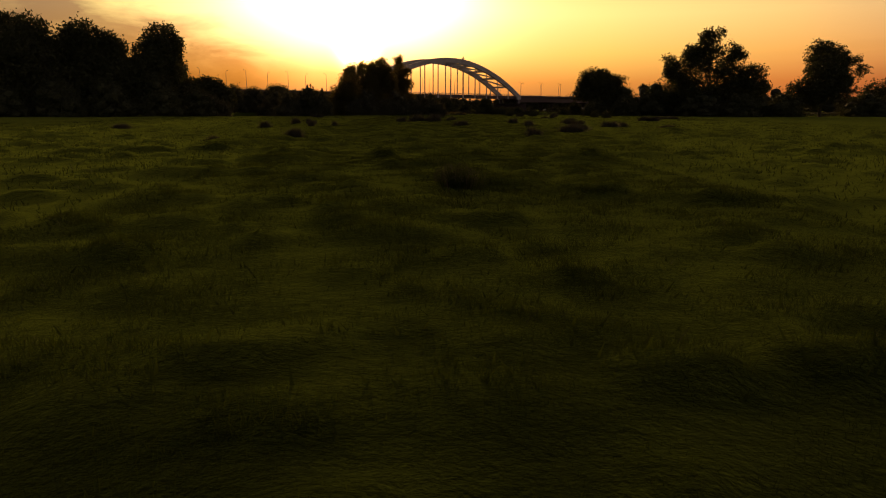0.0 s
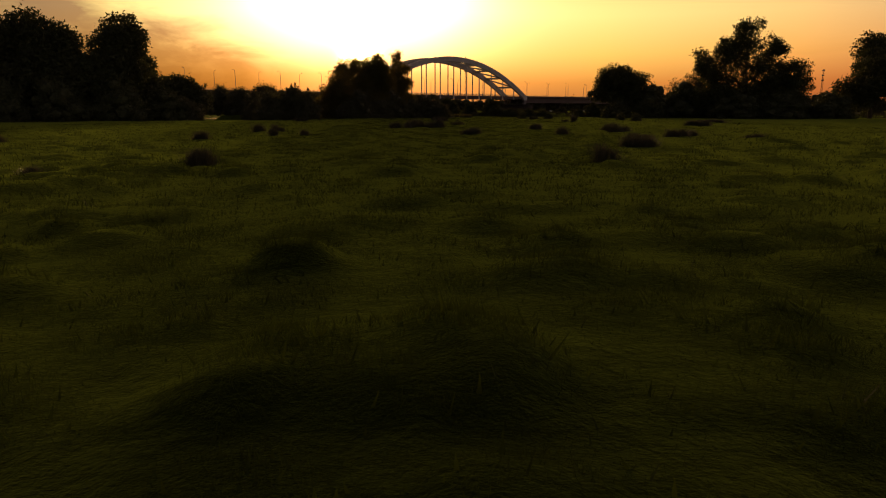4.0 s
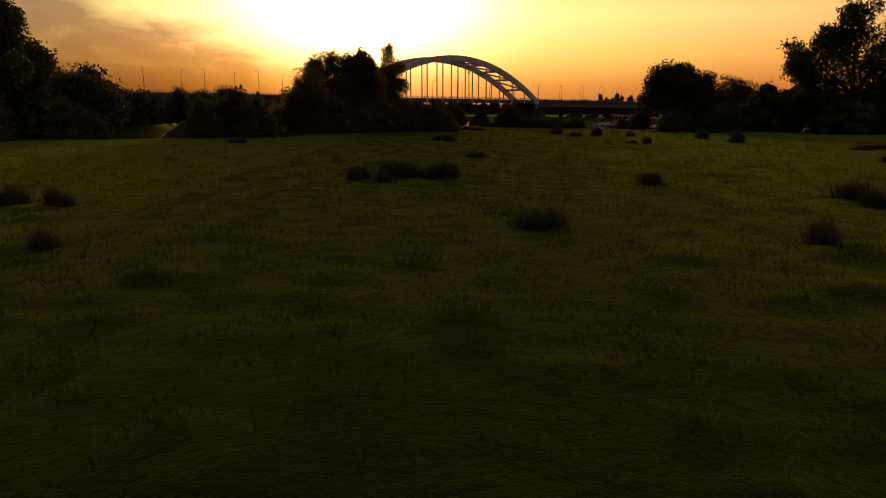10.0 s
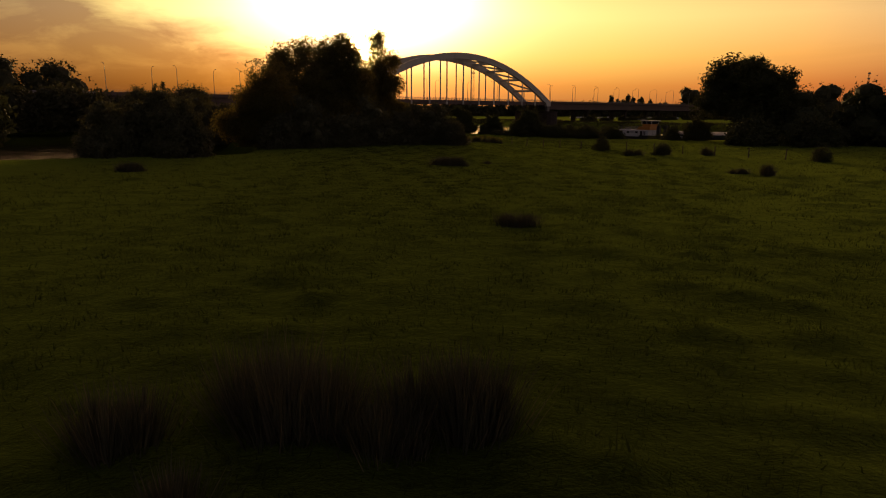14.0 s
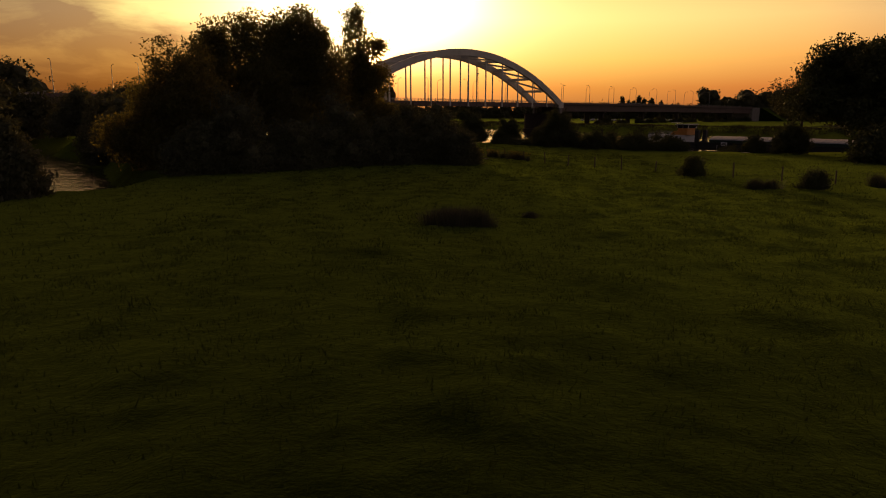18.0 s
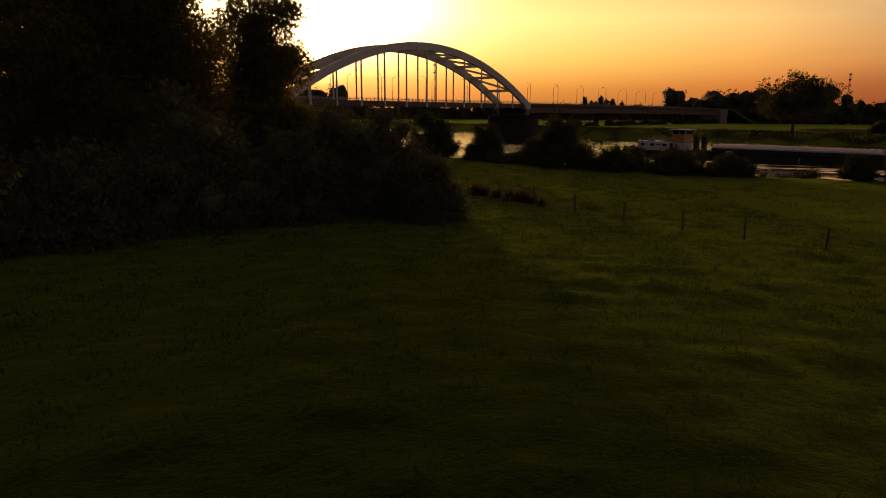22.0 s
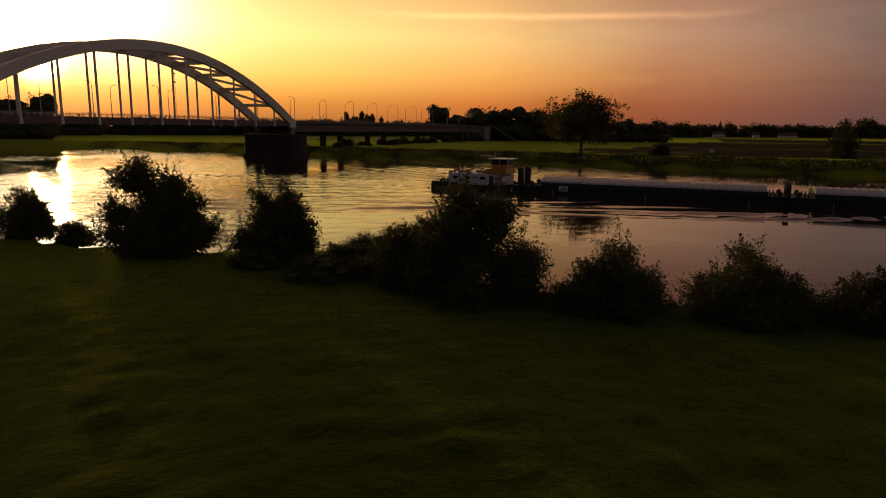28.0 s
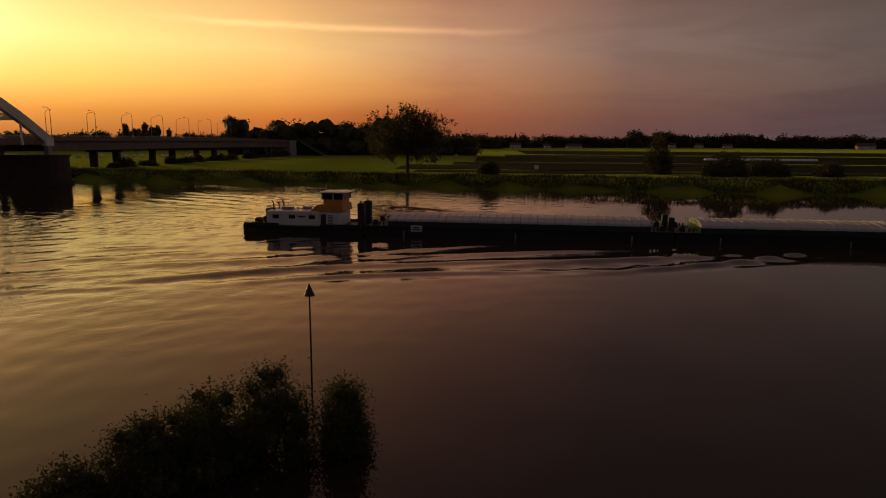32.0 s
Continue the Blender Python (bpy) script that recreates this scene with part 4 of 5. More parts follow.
    tree("broadleaf_tree", 139, 212, round_lobes(R(26), 10, 20, 1.0, 16), 14000, 0.36, LEAF_DARK, 0.5, "full rounded broadleaf tree on the river bank", seed=27, spread=0.6)
    for i, (x, y, w, h) in enumerate(((62, 222, 13, 9), (70, 217, 14, 10), (50, 216, 8, 4.6), (94, 208, 14, 8), (104, 205, 12, 7), (128, 204, 13, 8), (78, 203, 14, 7), (88, 200, 12, 6), (58, 212, 8, 4.5))):
        tree("thicket", x, y, dome_lobes(R(30 + i), 7, w, h), 9000, 0.26, LEAF_DARK, 0.2, "dense dark thicket between the bank trees", "bush", "bank thickets", seed=140 + i, spread=0.5, core=0.75)
    # hawthorns along the river
    for i, (x, y, w, h, n, lv) in enumerate(((-25, 289, 6.5, 4.6, 7, 8000), (-18.5, 288.5, 6, 3.8, 6, 8000), (-9.8, 283, 6.2, 5.0, 7, 10000), (-4.2, 279, 4.2, 4.9, 7, 7000), (-1, 275.6, 2.4, 2.2, 5, 3500), (4.5, 268.6, 8, 6.7, 9, 22000), (11.6, 264.2, 5.2, 5.9, 8, 10000), (18.7, 250.2, 7.4, 6.4, 9, 24000), (16.4, 253.6, 4.0, 3.9, 6, 6000),
                                             (27.3, 249.4, 7.4, 6.9, 9, 21000), (32.8, 246.2, 8.0, 7.0, 9, 22000), (37.8, 242.6, 6.4, 4.8, 7, 12000), (41.6, 239.2, 6.2, 6.0, 7, 14000), (23.8, 245.6, 5.6, 2.7, 7, 11000), (28.8, 241.8, 6.0, 2.8, 7, 11000), (33.4, 238.6, 5.2, 2.4, 6, 10000), (43.6, 234.0, 3.6, 2.4, 5, 5000), (47, 231.0, 5.6, 4.6, 7, 10000))):
        tree("hawthorn_bush", x, y, dome_lobes(R(47 + i), n, w * 1.02, h * 0.97), int(lv * (2.6 if lv > 8500 else 1.8)), 0.082 if x > 12 else 0.1, LEAF_DARK, 0.11, "dark twiggy hawthorn bush on the river bank", "bush", "hawthorns along the bank",
             seed=157 + i, spread=0.24, twigs=90, slim=0.5, fill=0.4, core=0.42, knobs=3)
    # brambles and nettles over the point of the bank
    for i, (x, y, w, h) in enumerate(((12.6, 257.6, 4.6, 1.3), (16.2, 261.8, 5.2, 1.5), (10.2, 262.4, 4.4, 1.1), (19.4, 257.4, 4.6, 1.6), (15.4, 257.2, 3.4, 0.9), (19.0, 263.6, 3.8, 1.4), (12.4, 266.4, 4.2, 1.2), (22.6, 254.2, 3.8, 1.5))):
        tree("bramble_patch", x, y, dome_lobes(R(170 + i), 5, w, h), 7000, 0.07, LEAF_DARK, 0.03, "low tangled bramble patch on the river bank", "bush", "brambles on the bank", seed=300 + i, spread=0.16, twigs=20, core=0.6)
    # half-drowned willows off the bank
    for i, (x, y, w, h) in enumerate(((18.6, 277, 3.6, 2.7), (21.6, 277.6, 3.8, 3.6), (24.4, 277.6, 4.2, 4.5), (27.3, 276.8, 4.2, 4.9), (30.4, 275.3, 2.6, 3.7))):
        tree("drowned_bush", x, y, dome_lobes(R(65 + i), 9, w * 1.15, h * 1.15), 12000, 0.085, LEAF_DARK, 0.12, "dark bush standing in the shallow river water", "bush", "bushes standing in the water",
             seed=180 + i, spread=0.26, twigs=16, slim=0.5, z=WATER_Z - 0.3, fill=0.4, core=0.45)
    # single clipped-looking bushes on the pasture
    for i, (x, y, w, h) in enumerate(((21.6, 198.2, 2.6, 2.2), (26.4, 187.6, 2.3, 1.8), (41.4, 180, 2.2, 1.8), (41, 167, 2.6, 1.9))):
        tree("round_bush", x, y, dome_lobes(R(70 + i), 6, w, h), 5000, 0.075, LEAF_DARK, 0.06, "low rounded bush standing alone in the grass", "bush", "bushes on the pasture", seed=190 + i, spread=0.14)
    # far bank
    tree("broadleaf_tree", 148.5, 418, round_lobes(R(28), 14, 24, 4.0, 21.5), 17000, 0.4, LEAF_FAR, 0.6, "round solitary tree on the far bank", seed=29, spread=0.5, knobs=6)
    for i, (x, y, w, h) in enumerate(((226, 373, 11, 14.5), (234, 352, 17, 8.5), (246, 343, 14, 7), (176, 408, 8, 4.6), (262, 330, 10, 5))):
        tree("bank_tree", x, y, dome_lobes(R(33 + i), 7, w, h), 6000, 0.36, LEAF_FAR, 0.25, "dark bushy tree on the far river bank", group="far bank trees", seed=200 + i, spread=0.45)


plant_trees()


# far woods, poplars and houses
def far_wood(x0, y0, x1, y1, low, high, n, seed, label):
    """A belt of distant trees."""
    rng = np.random.default_rng(seed)
    lobes = []
    for i in range(n):
        k = (i + rng.uniform(-0.4, 0.4)) / n
        h = rng.uniform(low, high)
        r = h * rng.uniform(0.28, 0.42)
        x, y = x0 + (x1 - x0) * k, y0 + (y1 - y0) * k
        for _ in range(3):
            rr = r * rng.uniform(0.5, 0.85)
            lobes.append((x + rng.uniform(-r, r), y + rng.uniform(-8, 8), max(0, h - rr * rng.uniform(0.9, 1.5)) - 1, rr, rr, rr))
        lobes.append((x, y, h * 0.3 - 1, r * 1.5, r, h * 0.4))
    away = math.hypot(x0 + x1, (y0 + y1) - 440) / 2
    body = lump_corners(lobes, rng, 2, 0.62 if away < 420 else 0.8)
    wood = tagged(link("far_wood", raw_mesh("far_wood", body, 3, len(body) // 3), LEAF_FAR), label, "woods", kind="stuff")
    size = max(0.7, away * 0.0017)
    pts = crown_points(rng, lobes, n * (140 if away < 420 else 40), 12, size * 1.1, 0.0)
    pts[:, 2] = np.maximum(pts[:, 2], -1.0)
    link("leaf_fringe", leaves_mesh("leaf_fringe", pts, size, rng), LEAF_FAR, wood)
    return wood


WOOD = "dark belt of distant trees on the horizon"
far_wood(222, 705, 330, 640, 20, 29, 16, 1, "dark wood behind the end of the viaduct")
far_wood(330, 640, 375, 614, 13, 20, 8, 13, "dark wood behind the end of the viaduct")
far_wood(-85, 690, -42, 690, 22, 28, 6, 2, WOOD)
far_wood(690, 1010, 1100, 930, 13, 20, 50, 3, WOOD)
far_wood(1085, 935, 1230, 930, 20, 31, 12, 17, WOOD)
far_wood(1230, 930, 1560, 640, 15, 25, 60, 4, WOOD)
far_wood(1560, 640, 1700, 60, 14, 24, 50, 5, WOOD)
far_wood(-20, 900, 330, 900, 12, 18, 64, 6, WOOD)
far_wood(-330, 800, -20, 860, 13, 19, 60, 7, WOOD)
far_wood(-420, 560, -240, 700, 10, 20, 30, 8, WOOD)
far_wood(-330, 372, -157, 409, 23, 30, 26, 9, "trees beside the bridge approach")
far_wood(-190, 320, -128, 352, 6, 12, 14, 10, "trees at the foot of the bridge approach")
far_wood(-110, 314, -148, 272, 9, 14, 18, 18, "trees at the foot of the road embankment")
far_wood(-148, 272, -228, 198, 9, 16, 24, 19, "trees at the foot of the road embankment")
far_wood(-152, 322, -108, 334, 6, 10.5, 12, 14, "bushes in front of the bridge abutment")
far_wood(-420, 330, -190, 340, 12, 22, 26, 11, WOOD)
far_wood(-215, 292, -122, 316, 8, 13, 26, 15, "trees on the bank upstream of the bridge")
far_wood(300, 1000, 700, 900, 12, 18, 56, 12, WOOD)


def poplars():
    for i, (x, y, h, w) in enumerate(((184, 834, 22, 5), (192, 838, 18, 5), (268, 1015, 22, 6), (276, 1030, 25, 7), (288, 1030, 22, 7), (310, 903, 29, 7), (303, 903, 20, 6), (222, 905, 25, 7), (228, 905, 22, 7), (217, 905, 19, 6))):
        tree("poplar", x, y, [(0, 0, h * (0.2 + 0.1 * k), w * 0.36, w * 0.36, h * 0.14) for k in range(8)], 2500, 0.8, LEAF_FAR, 0.4, "slender upright poplar far behind the bridge", "tree", "distant poplars", seed=230 + i, spread=0.5)


poplars()


def pier_bushes():
    for i, u in enumerate((38.0, 43.0, 49.0, 62.0, 83.0, 88.0, 94.0, 108.0, 127.0, 132.0, 138.0, 152.0, 171.0, 177.0, 183.0, 196.0, 212.0, 218.0, 228.0, 240.0)):
        p = bridge.matrix_basis @ Vector((u, 1.0 + (i % 3), 0))
        tree("scrub_bush", p.x, p.y, dome_lobes(np.random.default_rng(500 + i), 6, 6.0 + (i % 4), 2.0 + (i * 7 % 5) * 0.55), 1800, 0.36, LEAF_FAR, 0.15, "dark scrub bush at a viaduct pier", "bush", "scrub under the viaduct", seed=510 + i, spread=0.35)


pier_bushes()


def build_house(x, y, w, d, h, turn, walls=PLASTER):
    z = ground_at(x, y)
    ho = thing("house", (x, y, z), turn, "small distant house with pale walls and a dark pitched roof", "house", "distant houses")
    bm = bmesh.new()
    box(bm, (-w / 2, -d / 2, -0.3), (w / 2, d / 2, h))
    part("wall", bm, walls, ho)
    bm = bmesh.new()
    pr = [(-d / 2 - 0.4, h - 0.1), (d / 2 + 0.4, h - 0.1), (0, h + d * 0.42)]
    a = [bm.verts.new((-w / 2 - 0.3, yy, zz)) for yy, zz in pr]
    b = [bm.verts.new((w / 2 + 0.3, yy, zz)) for yy, zz in pr]
    bm.faces.new(a[::-1])
    bm.faces.new(b)
    for k in range(3):
        bm.faces.new((a[k], a[(k + 1) % 3], b[(k + 1) % 3], b[k]))
    part("roof", bm, ROOF_TILE, ho)
    for k in (-1, 1):
        bm = bmesh.new()
        box(bm, (k * w * 0.25 - 0.6, -d / 2 - 0.03, 1.0), (k * w * 0.25 + 0.6, -d / 2 + 0.05, 2.4))
        part("window", bm, GLASS_M, ho)


for hx, hy, hw, hd, hh, ht in ((690, 930, 8, 8, 5, 0.7), (745, 910, 16, 9, 5, 0.75), (800, 895, 9, 8, 4, 0.7), (846, 880, 24, 10, 3.4, 0.72), (1120, 870, 12, 9, 5, 0.9), (1180, 850, 14, 9, 5, 0.9), (1230, 820, 16, 10, 4, 0.9), (1390, 640, 30, 14, 6, 1.0)):
    build_house(hx, hy, hw, hd, hh, -ht)


def blades_mesh(name, base, height, width, rng, lean=0.35):
    """Bent grass blades of one triangle each."""
    n = len(base)
    a = rng.uniform(0, 2 * math.pi, n)
    side = np.stack([np.cos(a), np.sin(a), np.zeros(n)], axis=1) * width[:, None]
    tip = base + np.stack([rng.normal(size=n) * lean * height, rng.normal(size=n) * lean * height, height], axis=1)
    co = np.stack([base - side, base + side, tip], axis=1).reshape(-1, 3)
    return raw_mesh(name, co, 3, n)


# far bank: rough bank growth, masts, a long white tunnel, a small board
def bank_growth():
    """Tall weeds in drifts over low scrub, from the water's edge up the bank."""
    rng = np.random.default_rng(31)
    pts = np.array(SHORE_FAR[4:-1], dtype=float)
    seg = np.linalg.norm(np.diff(pts, axis=0), axis=1)
    n = 52000
    k = rng.choice(len(seg), n, p=seg / seg.sum())
    a, b = pts[k], pts[k + 1]
    nrm = np.stack([a[:, 1] - b[:, 1], b[:, 0] - a[:, 0]], axis=1) / seg[k][:, None]
    p = a + (b - a) * rng.random((n, 1)) + nrm * rng.gamma(2.0, 2.6, (n, 1)) + nrm * 0.3
    drift = 0.5 + 0.5 * np.sin(p[:, 0] * 0.21 + 2 * np.sin(p[:, 1] * 0.11)) * np.sin(p[:, 1] * 0.27 + 1.3)
    ok = (rng.random(n) < 0.25 + 0.75 * drift) & (river_distance(p[:, 0], p[:, 1]) > 0.2)
    p, drift = p[ok], drift[ok]
    base = np.stack([p[:, 0], p[:, 1], land_height(p[:, 0], p[:, 1]) - 0.1], axis=1)
    hh = rng.uniform(0.35, 0.9, len(p)) * (0.6 + 1.1 * drift)
    me = blades_mesh("bank_growth", base, hh, 0.10 + 0.16 * rng.random(len(p)), rng, 0.35)
    return tagged(link("bank_growth", me, LEAF_FAR), "rough weeds and low scrub along the far water's edge", "plants", kind="stuff")


bank_growth()


def build_fields():
    """Mown and grazed strips beside the river, a little higher than the rough ground."""
    along, away = Vector((0.70, -0.714)), Vector((0.714, 0.70))
    for o0, o1, u0, u1, mat in ((24, 40, -60, 150, FIELD_LIGHT), (48, 95, -70, 230, FIELD), (100, 135, -50, 260, FIELD_LIGHT), (150, 260, -40, 300, FIELD), (270, 330, -20, 340, FIELD_LIGHT), (360, 560, 0, 420, FIELD)):
        bm = bmesh.new()
        n = 24
        rows = []
        for i in range(n + 1):
            u = u0 + (u1 - u0) * i / n
            row = []
            for o, e in ((o0 - 0.6, -0.4), (o0, 0.12), ((o0 + o1) / 2, 0.2), (o1, 0.12), (o1 + 0.6, -0.4)):
                q = Vector((190, 376)) + along * u + away * (o + 1.5 * math.sin(u * 0.05 + o))
                row.append(bm.verts.new((q.x, q.y, -0.5 + e)))
            rows.append(row)
        for a, b in zip(rows, rows[1:]):
            for k in range(4):
                bm.faces.new((a[k], b[k], b[k + 1], a[k + 1]))
        bmesh.ops.recalc_face_normals(bm, faces=bm.faces)
        tagged(part("field", bm, mat), "flat green strip of meadow beyond the river", "field", kind="structure")


build_fields()


def build_mast(x, y, h, w):
    ms = thing("lattice_mast", (x, y, ground_at(x, y)), 0.3, "slender lattice radio mast far beyond the river", "mast", "distant masts")
    corners = [(-w, -w * 0.6), (w, -w * 0.6), (0, w)]
    for cx, cy in corners:
        bm = bmesh.new()
        tube(bm, [(cx, cy, 0), (cx * 0.6, cy * 0.6, h)], 0.14, 5)
        part("leg", bm, DARK_METAL, ms)
    bm = bmesh.new()
    n = int(h / 3)
    for k in range(n):
        z0, z1 = h * k / n, h * (k + 1) / n
        s0, s1 = 1 - 0.4 * k / n, 1 - 0.4 * (k + 1) / n
        for i in range(3):
            a, b = corners[i], corners[(i + 1) % 3]
            tube(bm, [(a[0] * s0, a[1] * s0, z0), (b[0] * s1, b[1] * s1, z1)], 0.07, 4)
            tube(bm, [(a[0] * s1, a[1] * s1, z1), (b[0] * s1, b[1] * s1, z1)], 0.07, 4)
    part("bracing", bm, DARK_METAL, ms)
    for z in (0.72, 0.84, 0.95):
        bm = bmesh.new()
        box(bm, (-w * 1.6, -0.3, h * z), (w * 1.6, 0.3, h * z + 1.6), 0.1)
        part("aerial", bm, GALV, ms)


build_mast(45, 1040, 78, 1.3)
build_mast(492, 885, 52, 1.2)


def build_tunnel():
    t = thing("polytunnel", (431, 424, ground_at(431, 424) - 0.1), radians(-48.6), "long low white crop tunnel across the far field", "tunnel")
    bm = bmesh.new()
    rings = [[bm.verts.new((u, 1.9 * math.cos(math.pi * k / 10), 1.5 * math.sin(math.pi * k / 10) * (1 + 0.03 * math.sin(u)))) for k in range(11)] for u in np.arange(-33, 34, 2.0)]
    for a, b in zip(rings, rings[1:]):
        for k in range(10):
            bm.faces.new((a[k], a[k + 1], b[k + 1], b[k]))
    for r in (rings[0], rings[-1]):
        bm.faces.new(r)
    bmesh.ops.recalc_face_normals(bm, faces=bm.faces)
    part("sheet", bm, WHITE_PAINT, t)


build_tunnel()


def build_board():
    x, y = 206, 412
    b = thing("shore_board", (x, y, ground_at(x, y)), radians(-45), "white square board on two posts on the far bank", "sign")
    bm = bmesh.new()
    box(bm, (-0.75, -0.05, 0.9), (0.75, 0.05, 2.3), 0.03)
    part("board", bm, WHITE_PAINT, b)
    for u in (-0.5, 0.5):
        bm = bmesh.new()
        box(bm, (u - 0.06, 0.05, -0.4), (u + 0.06, 0.17, 2.2))
        part("post", bm, POST_WOOD, b)


build_board()


def build_church(x, y):
    c = thing("church", (x, y, ground_at(x, y)), 0.6, "small distant village church with a pointed spire", "church")
    bm = bmesh.new()
    box(bm, (-3, -3, 0), (3, 3, 13), 0.1)
    part("tower", bm, BRICK_PIER, c)
    bm = bmesh.new()
    r = [bm.verts.new(v) for v in ((-3.2, -3.2, 13), (3.2, -3.2, 13), (3.2, 3.2, 13), (-3.2, 3.2, 13))]
    t = bm.verts.new((0, 0, 25))
    for k in range(4):
        bm.faces.new((r[k], r[(k + 1) % 4], t))
    bm.faces.new(r[::-1])
    part("spire", bm, ROOF_TILE, c)


build_church(800, 960)


# cars parked behind the viaduct
def parked_cars():
    rng = random.Random(3)
    first = None
    for k in range(18):
        p = Vector((112 + k * 5.2 + rng.uniform(-1, 1), 676 - k * 0.6 + rng.uniform(-14, 14), 0))
        p.z = ground_at(p.x, p.y)
        m = Matrix.Translation(p) @ Matrix.Rotation(ROAD_TURN + rng.uniform(-0.3, 0.3), 4, "Z")
        if first is None:
            first = thing("parked_car", (0, 0, 0), 0, "small pale car parked on the grass behind the viaduct", "car", "cars behind the viaduct")
            bm = bmesh.new()
            box(bm, (-2.1, -0.85, 0.3), (2.1, 0.85, 0.95), 0.15)
            vs = box(bm, (-1.3, -0.75, 0.9), (1.0, 0.75, 1.5), 0.12)
            part("body", bm, WHITE_PAINT, first)
            for wy in (-0.77, 0.74):
                bm = bmesh.new()
                box(bm, (-1.1, wy, 1.0), (0.8, wy + 0.03, 1.36), 0.01)
                part("window", bm, GLASS_M, first)
            for wx in (-1.3, 1.3):
                for wy in (-0.8, 0.8):
                    bm = bmesh.new()
                    tube(bm, [(wx, wy - 0.1, 0.32), (wx, wy + 0.1, 0.32)], 0.32, 12)
                    part("wheel", bm, DARK_METAL, first)
            first.matrix_basis = m
        else:
            copy_thing(first, m)


parked_cars()


# the push convoy
def railing(bm, path, height, step, r=0.03):
    pts = [Vector(p) for p in path]
    for lvl in (0.5, 1.0):
        tube(bm, [p + Vector((0, 0, height * lvl)) for p in pts], r, 5)
    for a, b in zip(pts, pts[1:]):
        n = max(1, int((b - a).length / step))
        for i in range(n + 1):
            p = a.lerp(b, i / n)
            tube(bm, [p, p + Vector((0, 0, height))], r, 5)


def hull_shape(bm, length, beam, depth, top, bow, stern):
    """A hull with raked ends; u along, w across."""
    sec = [(0.0, stern), (0.06, 0.6 * stern + 0.4), (0.12, 1.0), (0.88, 1.0), (0.95, 0.5 + 0.5 * bow), (1.0, bow)]
    rings = []
    for k, s in sec:
        u, hb = length * k, beam / 2 * s
        rise = depth * (1 - s) * 0.8
        rings.append([bm.verts.new(v) for v in ((u, -hb, top), (u, -hb * 0.98, top - 0.35), (u, -hb * 0.94, -depth + rise), (u, hb * 0.94, -depth + rise), (u, hb * 0.98, top - 0.35), (u, hb, top))])
    for a, b in zip(rings, rings[1:]):
        for k in range(6):
            bm.faces.new((a[k], b[k], b[(k + 1) % 6], a[(k + 1) % 6]))
    bm.faces.new(rings[0])
    bm.faces.new(rings[-1][::-1])
    bmesh.ops.recalc_face_normals(bm, faces=bm.faces)


